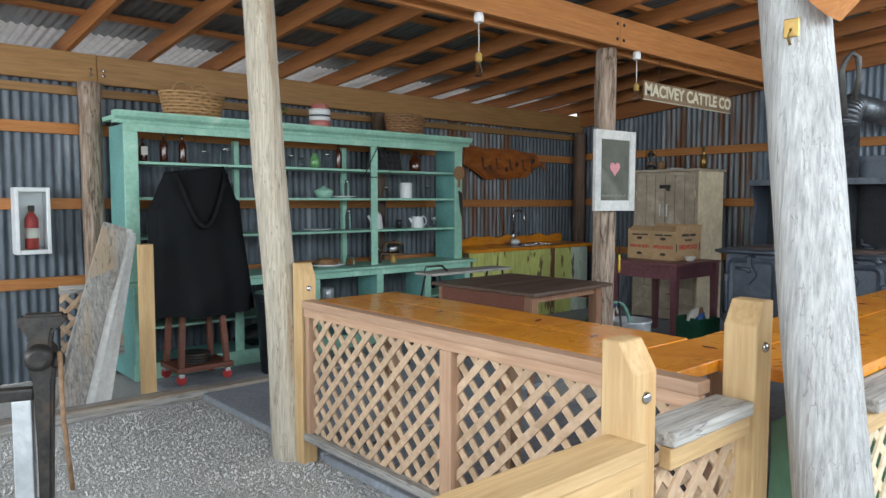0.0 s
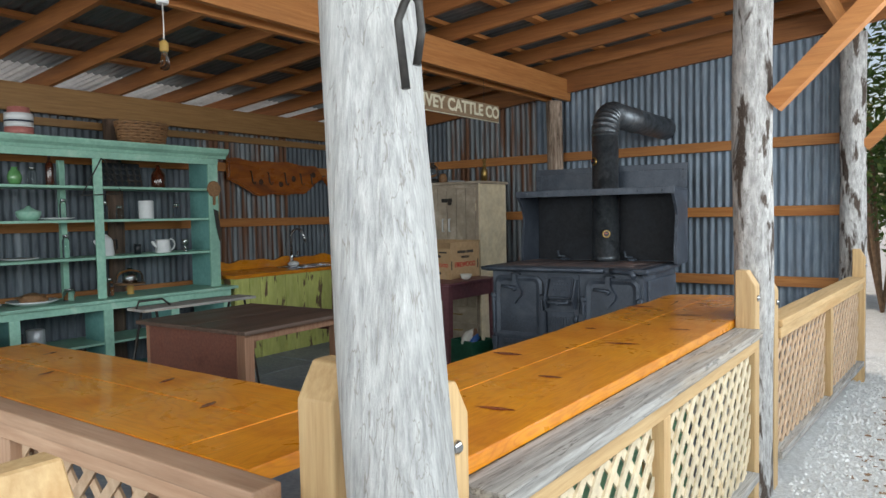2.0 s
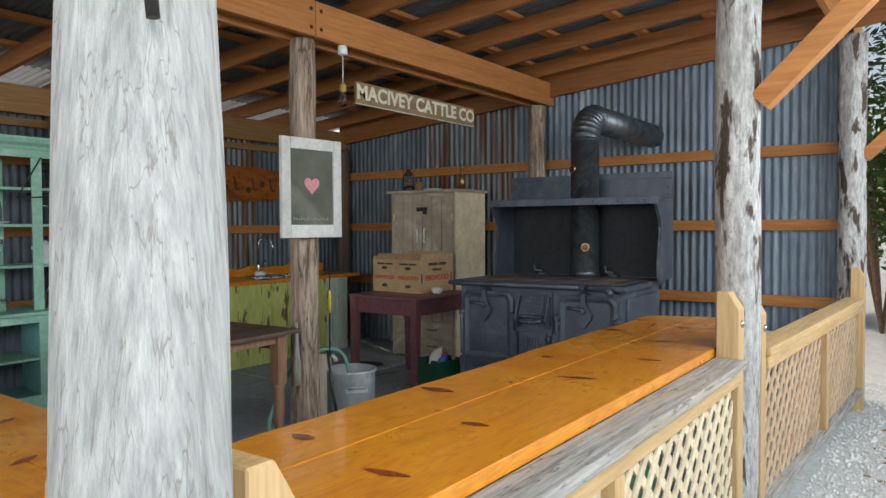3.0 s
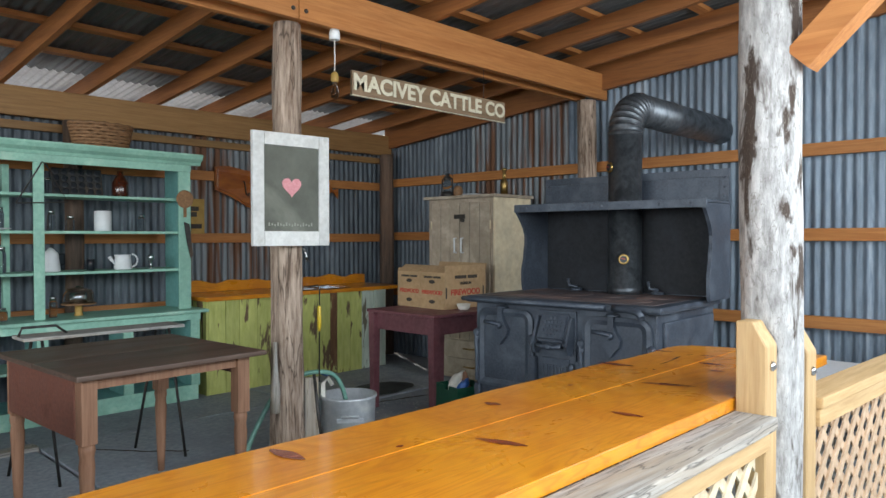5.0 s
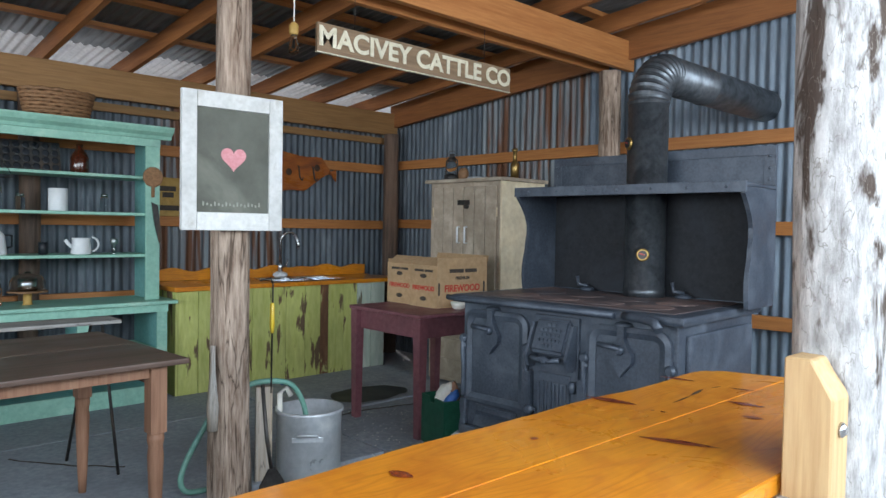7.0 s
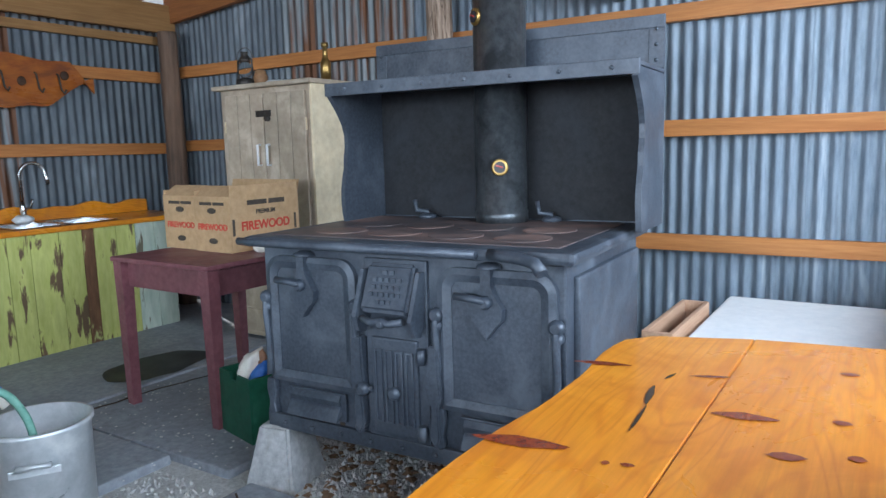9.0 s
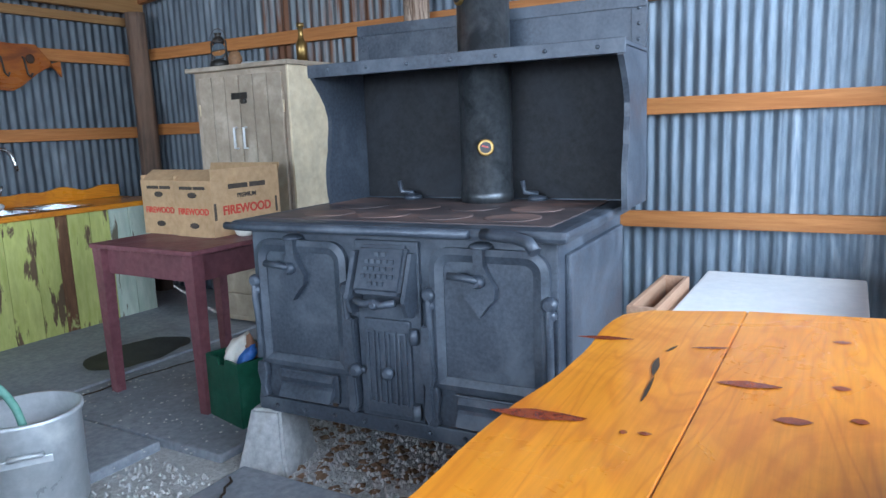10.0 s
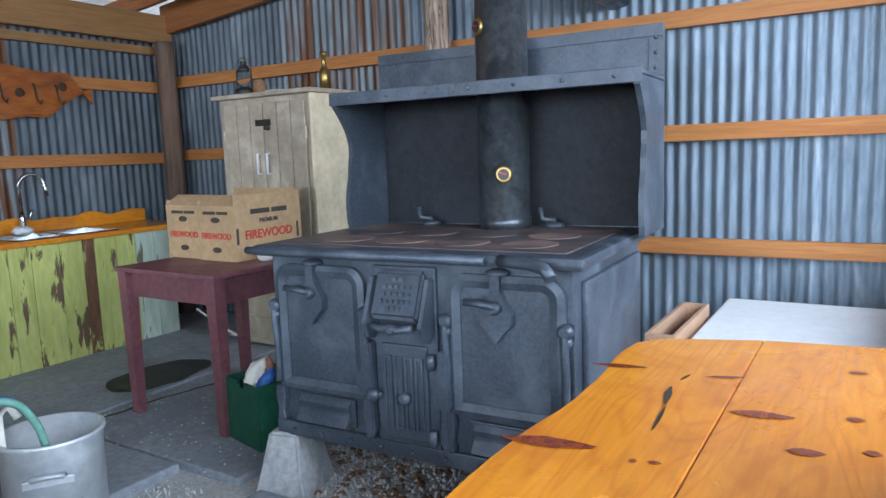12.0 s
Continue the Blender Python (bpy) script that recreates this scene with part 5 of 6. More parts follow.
# muffin tray
mt = thing("muffin_tray", "old dark metal muffin tray leaning on the dresser", "baking tray", (4.72, 6.16, S1 + 0.004))
tilt = pose(0, 0, 0, -14, 0, 0)
bm = box(B(), (0, -0.006, 0), (0.40, 0.006, 0.235), 0.005)
bm.transform(tilt)
part("plate", bm, DARK_M, mt)
for r in range(4):
    for c in range(6):
        bm = lathe(B(), [(0.026, -0.0065), (0.022, -0.008), (0.014, -0.0085)], (0.038 + c * 0.065, 0, 0.035 + r * 0.055), 12, axis=1)
        bm.transform(tilt)
        part("cup", bm, BLACK_P, mt)
for x, h, r in ((2.75, 0.17, 0.045), (3.05, 0.13, 0.04), (3.60, 0.14, 0.04), (4.32, 0.18, 0.028), (4.68, 0.16, 0.03), (4.82, 0.12, 0.032), (5.40, 0.14, 0.032)):
    jar(x, S2, h, r)
turned("enamel_cylinder", [(0.062, 0), (0.066, 0.006), (0.066, 0.165), (0.06, 0.168)], WHITE, "plain white enamel canister on the dresser", "canister", 5.06, 6.02, S2)
turned("covered_dish", [(0.06, 0), (0.085, 0.03), (0.095, 0.07), (0.09, 0.075), (0.03, 0.10), (0.012, 0.12)], MINT, "small mint and white covered dish", "dish", 4.02, 6.02, S2)
for x in (3.95, 4.25):
    turned("plate", [(0.06, 0), (0.09, 0.008), (0.14, 0.016), (0.138, 0.02), (0.05, 0.008)], WHITE, "white plate lying on the dresser shelf", "plate", x, 6.04, S3 if x < 4.1 else S2, 24)
pot1 = thing("coffee_pot", "white enamel coffee pot with lid and black handle", "coffee pot", (4.66, 6.02, S3))
part("body", lathe(B(), [(0.068, 0), (0.07, 0.01), (0.055, 0.14), (0.05, 0.15), (0.03, 0.17), (0.01, 0.19)], n=24), WHITE, pot1)
part("spout", tube(B(), [(-0.055, 0, 0.07), (-0.085, 0, 0.11), (-0.105, 0, 0.14)], 0.014, 8), WHITE, pot1)
part("handle", tube(B(), [(0.05, 0, 0.14), (0.10, 0, 0.14), (0.10, 0, 0.06), (0.065, 0, 0.05)], 0.008, 8), BLACK_P, pot1)
pot2 = thing("enamel_pitcher", "white enamel pitcher with looped handle", "pitcher", (5.22, 6.02, S3))
part("body", lathe(B(), [(0.07, 0), (0.072, 0.01), (0.062, 0.11), (0.066, 0.125)], n=24), WHITE, pot2)
part("spout", tube(B(), [(-0.06, 0, 0.05), (-0.09, 0, 0.08), (-0.11, 0, 0.11)], 0.014, 8), WHITE, pot2)
part("handle", tube(B(), arc((0.07, 0, 0.075), 0.055, 80, -80, 10), 0.008, 8), WHITE, pot2)
turned("dark_mug", [(0.03, 0), (0.032, 0.09), (0.028, 0.092)], BLACK_P, "small black metal mug on the dresser", "mug", 4.96, 6.02, S3)
turned("salt_shaker", [(0.03, 0), (0.01, 0.01), (0.01, 0.07), (0.028, 0.08), (0.028, 0.11), (0.02, 0.12)], STEEL, "steel stemmed egg cup on the dresser", "cup", 5.46, 6.02, S3)
for x, h, r in ((3.55, 0.10, 0.04), (4.33, 0.20, 0.03), (2.9, 0.1, 0.045)):
    jar(x, S3, h, r)
cs = thing("cake_stand", "cake stand with glass dome over brown plate", "cake stand", (4.85, 5.98, S0))
part("foot", lathe(B(), [(0.035, 0), (0.03, 0.01), (0.028, 0.07), (0.03, 0.085)], n=18), CARAMEL, cs)
part("plate", lathe(B(), [(0.03, 0.086), (0.13, 0.09), (0.132, 0.10), (0.03, 0.10)], n=28), WICKER_D, cs)
part("tin", lathe(B(), [(0.055, 0.102), (0.055, 0.18), (0.05, 0.182)], n=20), STEEL, cs)
part("dome", lathe(B(), [(0.115, 0.102), (0.115, 0.17), (0.09, 0.21), (0.03, 0.225), (0.014, 0.24)], n=24, cap=False), CLEAR, cs)
for x, h, r in ((4.66, 0.16, 0.03), (3.55, 0.13, 0.038), (2.95, 0.16, 0.09), (4.30, 0.1, 0.045)):
    jar(x, S0, h, r, 5.98)
for x in (3.55, 3.98):
    turned("pie_dish", [(0.10, 0), (0.15, 0.02), (0.19, 0.035), (0.186, 0.04), (0.10, 0.012)], WHITE, "wide white pie dish on the dresser", "dish", x, 5.93, S0, 28)
    scrap("bread", (x, 5.93, S0 + 0.05), (0.11, 0.09, 0.045), WICKER_D, "brown crumpled loaf in a pie dish", "bread", seed=x)
turned("pumpkin", [(0.02, 0), (0.045, 0.015), (0.05, 0.04), (0.03, 0.07), (0.01, 0.075)], YELLOW_P, "small orange gourd on the dresser", "gourd", 2.98, 6.0, S2)
for x, h, r, m, l in ((4.0, 0.16, 0.07, ALU, "aluminium saucepan in the dresser"), (3.85, 0.14, 0.06, BLACK_P, "black tin in the dresser")):
    turned("saucepan", [(r, 0), (r, h), (r * 0.9, h + 0.005)], m, l, "pan", x, 5.95, 0.462)
scrap("black_sacks", (3.3, 5.98, 0.245), (0.26, 0.14, 0.10), BLACK_P, "crumpled shiny black sacks in the dresser's base", "sack", seed=3)
# tools hung on the dresser's end
pd = thing("wooden_paddle", "round wooden paddle hung on the dresser's stile", "paddle", (5.70, 5.855, 1.70))
part("blade", lathe(B(), [(0.075, 0.0), (0.08, 0.008), (0.075, 0.018)], (0, 0, 0.10), 20, axis=1), WICKER_D, pd)
part("handle", box(B(), (-0.012, 0.0, -0.06), (0.012, 0.016, 0.03), 0.004), WICKER_D, pd)
bm = prism(B(), [(-0.03, 0.0), (0.02, -0.02), (0.05, -0.30), (0.03, -0.32), (-0.005, -0.18)], "xz", 0, 0.008)
solid("cleaver", bm, DARK_M, "dark old iron blade hung on the dresser", "blade", (5.72, 5.858, 1.60))
solid("wire_hanger", tube(B(), [(-0.16, -0.02, -0.28), (0.0, -0.02, 0.0), (0.02, -0.02, 0.04), (0.05, -0.02, 0.02), (0.2, -0.02, -0.26), (-0.16, -0.02, -0.28)], 0.006, 6), DARK_M, "bent black wire hook on the dresser", "hook", (4.53, 5.86, 2.0))
og = thing("ochre_sign", "small ochre wall sign with dark lettering", "sign", (5.92, 6.43, 1.50))
part("board", box(B(), (0, 0, 0), (0.26, 0.012, 0.34), 0.003), CARAMEL, og)
for z, x0, x1 in ((0.22, 0.05, 0.20), (0.165, 0.08, 0.18), (0.05, 0.03, 0.23)):
    part("print_bar", box(B(), (x0, -0.002, z), (x1, 0.001, z + 0.045)), INK, og)

# ---- on top of the dresser ----
TOPZ = 2.177


def basket(name, x, label, material, r, h, handle):
    t = thing(name, label, "basket", (x, 6.04, TOPZ))
    for k in range(9):
        z = h * k / 8
        rr = r * (0.82 + 0.18 * k / 8)
        pts = [(rr * 1.25 * math.cos(a), rr * 0.75 * math.sin(a), z + 0.006 + 0.004 * math.sin(a * 14 + k * math.pi)) for a in [2 * math.pi * i / 56 for i in range(57)]]
        part("weave", tube(B(), pts, h / 15, 6), material, t)
    for k in range(16):
        a = 2 * math.pi * k / 16
        part("stake", bar(B(), (r * 1.02 * math.cos(a), r * 0.61 * math.sin(a), 0.0), (r * 1.25 * math.cos(a), r * 0.75 * math.sin(a), h), 0.012), material, t)
    bm = B()
    bmesh.ops.create_circle(bm, cap_ends=True, segments=24, radius=r * 0.7)
    part("base", bm, material, t)
    if handle:
        for s in (-1, 1):
            part("handle", tube(B(), arc((s * r * 0.45, s * 0.05, h), r * 0.42, 0, 180, 14), 0.008, 6), material, t)


basket("wicker_basket", 2.72, "round woven wicker basket with two hoop handles", WICKER, 0.22, 0.22, True)
basket("splint_basket", 5.06, "flat brown checked splint basket", WICKER_D, 0.20, 0.21, False)
mc = thing("milk_can", "striped white, navy and rose enamel canister", "canister", (3.98, 6.02, TOPZ))
for z0, z1, m in ((0, 0.02, NAVY), (0.02, 0.09, ROSE), (0.09, 0.13, WHITE), (0.13, 0.145, NAVY), (0.145, 0.20, WHITE)):
    part("band", lathe(B(), [(0.105, z0), (0.105, z1)], n=28), m, mc)
part("lid", lathe(B(), [(0.104, 0.2005), (0.08, 0.215), (0.08, 0.25), (0.06, 0.255)], n=28), ROSE, mc)
pl = thing("potted_plant", "leafy green sprig in a white cup on the dresser", "plant", (3.48, 6.02, TOPZ))
part("cup", lathe(B(), [(0.035, 0), (0.045, 0.09), (0.04, 0.091)], n=18), WHITE, pl)
bm = B()
for i in range(90):
    a, e, d = random.uniform(0, 6.28), random.uniform(-0.2, 1.3), random.uniform(0.04, 0.15)
    p = Vector((math.cos(a) * math.cos(e) * d, math.sin(a) * math.cos(e) * d * 0.8, 0.12 + math.sin(e) * d))
    q = p + Vector((random.uniform(-1, 1), random.uniform(-1, 1), random.uniform(-0.5, 1))).normalized() * 0.045
    s = (q - p).cross(Vector((0.3, 0.5, 0.8))).normalized() * 0.013
    bm.faces.new([bm.verts.new(c) for c in (p, (p + q) / 2 + s, q, (p + q) / 2 - s)])
part("leaves", bm, LEAF, pl)

# ---- worktable ----
wt = thing("work_table", "old brown wooden kitchen table with turned legs", "table", (3.86, 3.12, 0.04), 3)
part("tabletop", box(B(), (0, 0, 0.795), (0.97, 0.52, 0.82), 0.006), TABLE_T, wt)
part("tabletop", box(B(), (0, 0.523, 0.795), (0.97, 1.02, 0.82), 0.006), TABLE_T, wt)
for lo, hi, m in (((0.06, 0.07, 0.66), (0.085, 0.95, 0.795), TABLE_D), ((0.85, 0.07, 0.70), (0.875, 0.95, 0.795), TABLE_D), ((0.085, 0.07, 0.74), (0.85, 0.095, 0.795), TABLE_L), ((0.085, 0.925, 0.66), (0.85, 0.95, 0.795), TABLE_D)):
    part("apron", box(B(), lo, hi, 0.003), m, wt)
part("side_panel", box(B(), (0.035, 0.12, 0.52), (0.058, 0.93, 0.79), 0.003), TABLE_D, wt)
for lx, ly in ((0.075, 0.085), (0.86, 0.085), (0.075, 0.935), (0.86, 0.935)):
    bm = box(B(), (lx - 0.035, ly - 0.035, 0.50), (lx + 0.035, ly + 0.035, 0.793), 0.003)
    lathe(bm, [(0.018, 0), (0.024, 0.12), (0.034, 0.40), (0.03, 0.44), (0.036, 0.47), (0.034, 0.499)], (lx, ly, 0), 14)
    part("leg", bm, TABLE_L, wt)
ft = thing("folding_bench", "grey wooden folding stand with thin metal legs", "folding stand", (4.0, 4.35, 0.04))
part("top", box(B(), (0, 0, 0.83), (0.95, 0.22, 0.85), 0.004), GREY[0], ft)
for lx in (0.1, 0.85):
    part("leg", tube(B(), [(lx, 0.02, 0.83), (lx + 0.05, -0.1, 0.0)], 0.009, 8), DARK_M, ft)
    part("leg", tube(B(), [(lx, 0.2, 0.83), (lx - 0.1, 0.32, 0.0)], 0.009, 8), DARK_M, ft)
part("iron_handle", tube(B(), [(0.0, 0.1, 0.85), (0.02, 0.1, 0.90), (0.2, 0.1, 0.90), (0.26, 0.1, 0.85)], 0.008, 8), DARK_M, ft)

# ---- screen frame and hanging sign ----
sf = thing("framed_chalkboard", "white wooden frame with chalkboard and pink heart", "chalkboard", (4.88, 3.385, 1.41), -4)
part("frame_side", box(B(), (0, 0, 0), (0.07, 0.03, 0.65), 0.004), WHITE_W, sf)
part("frame_side", box(B(), (0.43, 0, 0), (0.50, 0.03, 0.65), 0.004), WHITE_W, sf)
part("frame_rail", box(B(), (0.071, 0, 0), (0.429, 0.03, 0.085), 0.004), WHITE_W, sf)
part("frame_rail", box(B(), (0.071, 0, 0.575), (0.429, 0.03, 0.65), 0.004), WHITE_W, sf)
part("board", box(B(), (0.071, 0.012, 0.086), (0.429, 0.022, 0.574)), BOARD, sf)
hp = [(0.25 + 0.0039 * 16 * math.sin(t) ** 3, 0.345 + 0.0039 * (13 * math.cos(t) - 5 * math.cos(2 * t) - 2 * math.cos(3 * t) - math.cos(4 * t))) for t in [2 * math.pi * i / 48 for i in range(48)]]
part("heart", prism(B(), hp, "xz", 0.0095, 0.0115), HEART, sf)
bm = B()
for i in range(16):
    z = 0.115 + 0.003 * math.sin(i * 2.1)
    box(bm, (0.10 + i * 0.0185, 0.0095, z), (0.108 + i * 0.0185, 0.0115, z + 0.012 + 0.008 * (i % 3 == 0)))
part("chalk_marks", bm, CHALK, sf)

ms = thing("hanging_sign", "long weathered wooden sign with cream letters hung on wires", "sign", (5.64, 3.45, 2.375), 0)
part("board", box(B(), (0, 0, 0), (1.55, 0.022, 0.155), 0.004), SIGN, ms)
part("edge_board", box(B(), (-0.003, -0.002, -0.006), (1.553, 0.02, -0.001)), LETTER, ms)
lettering("lettering", "MACIVEY CATTLE CO", 0.145, LETTER, ms, Matrix(((1, 0, 0, 0.775), (0, 0, -1, -0.003), (0, 1, 0, 0.078), (0, 0, 0, 1))), 0.002, 1.09)
for x in (0.25, 1.3):
    part("wire", tube(B(), [(x, 0.01, 0.155), (x, 0.01, 0.375)], 0.002, 5), DARK_M, ms)


def pendant(x, y):
    t = thing("pendant_bulb", "bare glass bulb on a twisted cord from a white rose", "lamp", (x, y, 2.32), group="pendant bulbs")
    part("ceiling_rose", lathe(B(), [(0.03, 0.36), (0.034, 0.37), (0.034, 0.40), (0.028, 0.424)], n=18), WHITE, t)
    part("cord", tube(B(), [(0, 0, 0.15), (0.002, 0, 0.25), (0, 0, 0.36)], 0.004, 6), PAPER, t)
    part("socket", lathe(B(), [(0.02, 0.10), (0.024, 0.11), (0.024, 0.15), (0.01, 0.165)], n=14), CARAMEL, t)
    part("bulb", lathe(B(), [(0.006, 0.0), (0.024, 0.008), (0.028, 0.03), (0.018, 0.08), (0.015, 0.099)], n=16), CLEAR, t)


pendant(5.48, 3.425)
pendant(3.62, 3.425)
ek = thing("hook_plate", "small yellow hook plate and grey horseshoe iron on the log", "hook", (2.235, 0.80, 1.93))
part("plate", box(B(), (-0.012, -0.02, 0), (0.0, 0.02, 0.05), 0.003), BRASS, ek)
part("hook", tube(B(), [(-0.012, 0, 0.02), (-0.03, 0, 0.0), (-0.012, 0, -0.02)], 0.004, 6), BRASS, ek)
solid("iron_shackle", tube(B(), [(0, 0.0, -0.12), (0.0, 0.012, 0.0), (0, 0.0, 0.03), (0, -0.012, 0.045), (0.0, -0.026, 0.03), (0, -0.03, -0.02), (0, -0.02, -0.08)], 0.008, 8), DARK_M, "grey iron shackle hung on the log post", "shackle", (2.315, 0.690, 1.84), 25)

# ---- by the middle post ----
pt2 = thing("stock_pot", "dented aluminium stock pot with riveted handles", "stock pot", (5.70, 3.58, 0.04), -35)
bm = lathe(B(), [(0.165, 0.0), (0.175, 0.012), (0.18, 0.36), (0.19, 0.37), (0.19, 0.385), (0.176, 0.385), (0.168, 0.02), (0.002, 0.012)], n=40, cap=False)
part("body", bm, ALU, pt2)
for s in (-1, 1):
    part("handle", tube(B(), [(s * 0.05, -0.178, 0.27), (s * 0.05, -0.215, 0.28), (0, -0.22, 0.285), (-s * 0.05, -0.215, 0.28), (-s * 0.05, -0.178, 0.27)] if s > 0 else [(-0.05, 0.178, 0.27), (-0.05, 0.215, 0.28), (0.05, 0.215, 0.28), (0.05, 0.178, 0.27)], 0.010, 8), ALU, pt2)
part("handle_plate", box(B(), (-0.085, -0.186, 0.235), (0.085, -0.176, 0.265), 0.004), ALU, pt2)
stub = solid("short_post", box(B(), (-0.045, -0.02, 0), (0.045, 0.02, 0.56), 0.008), GREY[2], "short weathered board holding a water tap", "post", (5.46, 3.66, 0.0), -20)
tp = thing("garden_tap", "standpipe tap with blue handle", "tap", (5.57, 3.68, 0.0))
part("pipe", tube(B(), [(0, 0, 0), (0, 0, 0.50), (0.04, 0.0, 0.53), (0.06, -0.02, 0.48)], 0.016, 8), PAPER, tp)
part("handle", box(B(), (0.0, -0.03, 0.55), (0.05, 0.03, 0.565), 0.004), BLUE_P, tp)
hose = [(5.67, 3.56, 0.36), (5.65, 3.57, 0.46), (5.59, 3.58, 0.56), (5.48, 3.58, 0.60), (5.36, 3.64, 0.585), (5.22, 3.68, 0.50), (5.10, 3.70, 0.32), (5.02, 3.70, 0.16), (5.04, 3.69, 0.075), (5.16, 3.68, 0.062), (5.3, 3.72, 0.062)]
sm = []
for k in range(len(hose) - 1):
    p0, p1, p2, p3 = [Vector(hose[max(0, min(len(hose) - 1, k + d))]) for d in (-1, 0, 1, 2)]
    for j in range(5):
        u = j / 5
        sm.append(0.5 * (2 * p1 + (p2 - p0) * u + (2 * p0 - 5 * p1 + 4 * p2 - p3) * u * u + (3 * p1 - p0 - 3 * p2 + p3) * u ** 3))
solid("garden_hose", tube(B(), sm, 0.015, 10), HOSE, "faded green garden hose draped into the pot", "hose")
sh = thing("hand_shovel", "rusty small fire shovel leaning on the log post", "shovel", (5.36, 3.40, 0.0))
part("shaft", tube(B(), [(-0.02, 0.06, 0.62), (-0.01, 0.03, 0.35), (0.0, 0.0, 0.2)], 0.010, 8), DARK_M, sh)
part("blade", prism(B(), [(-0.06, 0.0), (0.06, 0.0), (0.07, 0.12), (0.02, 0.2), (-0.02, 0.2), (-0.07, 0.12)], "xz", -0.012, -0.004), DARK_M, sh)
pk = thing("fire_poker", "thin iron poker with orange wooden grip", "poker", (5.42, 3.53, 0.55))
part("rod", tube(B(), [(-0.06, 0, 0.60), (0, 0, 0.61), (0.015, 0, 0.58), (0.01, 0, 0.0)], 0.005, 6), DARK_M, pk)
part("grip", lathe(B(), [(0.009, 0.32), (0.014, 0.36), (0.012, 0.47), (0.008, 0.48)], (0.012, 0, 0), 10), YELLOW_P, pk)
bm = lathe(B(), [(0.012, 0.42), (0.014, 0.30), (0.02, 0.22), (0.03, 0.12), (0.025, 0.0)], n=12)
solid("wooden_mallet", bm, GREY[2], "worn wooden paddle hung on the log post", "paddle", (5.09, 3.50, 0.42))

# ---- white table and tray past the stove ----
wtb = thing("white_table", "white plastic folding table beside the metal wall", "table", (7.22, 0.86, 0.0))
part("tabletop", box(B(), (0, 0, 0.55), (1.05, 0.74, 0.585), 0.012), WHITE, wtb)
for lx, ly in ((0.08, 0.06), (0.97, 0.06), (0.08, 0.66), (0.97, 0.66)):
    part("leg", tube(B(), [(lx, ly, 0.555), (lx, ly, 0.0)], 0.014, 8), ALU, wtb)
tr = thing("wooden_tray", "pinkish wooden tray box beside the stove", "box", (7.24, 1.63, 0.0))
for lo, hi in (((0, 0, 0), (0.02, 0.13, 0.62)), ((0.66, 0, 0), (0.68, 0.13, 0.62)), ((0.02, 0, 0), (0.66, 0.02, 0.62)), ((0.02, 0.11, 0), (0.66, 0.13, 0.62)), ((0.02, 0.02, 0.5), (0.66, 0.11, 0.52))):
    part("board", box(B(), lo, hi, 0.003), PINK[0], tr)

# ---- entrance side ----
co = thing("draped_coat", "long black cloth cape draped over a stand", "coat", (2.54, 5.58, 0))
bm = B()
rings = []
for j in range(41):
    t = j / 40
    z = 1.74 - 1.16 * t
    w0 = 0.24 + 0.20 * min(1, t * 2.2) if t < 0.25 else 0.35 + 0.09 * t
    d0 = 0.10 + 0.16 * t
    ring = []
    for i in range(72):
        a = 2 * math.pi * i / 72
        f = 1 + 0.07 * math.sin(a * 7 + 1.5 * t) * t + 0.05 * math.sin(a * 11 + 4) * t + 0.10 * noise.noise((math.cos(a) * 1.5, math.sin(a) * 1.5, z * 1.6))
        sag = 0.05 * math.sin(3 * math.pi * t + 2 * math.cos(a)) * (1 if math.sin(a) < 0 else 0) * 0.5
        ring.append(bm.verts.new((w0 * f * math.cos(a) + 0.03 * t, (d0 * f + sag) * math.sin(a), z + 0.03 * noise.noise((math.cos(a) * 2, math.sin(a) * 2, 5)) * t + 0.05 * math.cos(a) * (1 - t) * 0.6)))
    rings.append(ring)
for a, b in zip(rings, rings[1:]):
    for i in range(72):
        bm.faces.new((a[i], a[(i + 1) % 72], b[(i + 1) % 72], b[i])).smooth = True
bm.faces.new(rings[0])
part("cape", bm, BLACK, co)
bm = B()
tube(bm, [(-0.20, -0.13, 1.70)] + [(-0.20 + 0.40 * i / 14, -0.14 - 0.05 * math.sin(math.pi * i / 14), 1.70 - 0.42 * math.sin(math.pi * i / 14)) for i in range(1, 14)] + [(0.20, -0.13, 1.70)], 0.022, 10)
part("hood_fold", bm, BLACK, co)
st = thing("wheeled_stool", "dark red wooden stand on red castors", "stand", (2.52, 5.58, 0.04))
for lx, ly in ((-0.19, -0.16), (0.19, -0.16), (-0.19, 0.16), (0.19, 0.16)):
    part("leg", bar(B(), (lx, ly, 0.09), (lx * 0.8, ly * 0.8, 0.70), 0.04), TABLE_D, st)
    cst = part("castor", lathe(B(), [(0.036, -0.014), (0.04, -0.008), (0.04, 0.008), (0.036, 0.014)], (lx, ly, 0.041), 16, axis=1), RED_P, st)
    part("fork", box(B(), (lx - 0.02, ly - 0.022, 0.06), (lx + 0.02, ly + 0.022, 0.088), 0.003), ALU, cst)
part("shelf", box(B(), (-0.23, -0.20, 0.10), (0.23, 0.20, 0.14), 0.004), TABLE_D, st)
part("seat", box(B(), (-0.17, -0.15, 0.70), (0.17, 0.15, 0.73), 0.004), TABLE_D, st)
for k in range(4):
    turned("griddle", [(0.12, 0), (0.125, 0.012), (0.11, 0.02)], DARK_M, "grey round iron griddle stacked on the stand", "griddle", 2.50, 5.56, 0.181 + k * 0.021, 24, group="stacked lids")
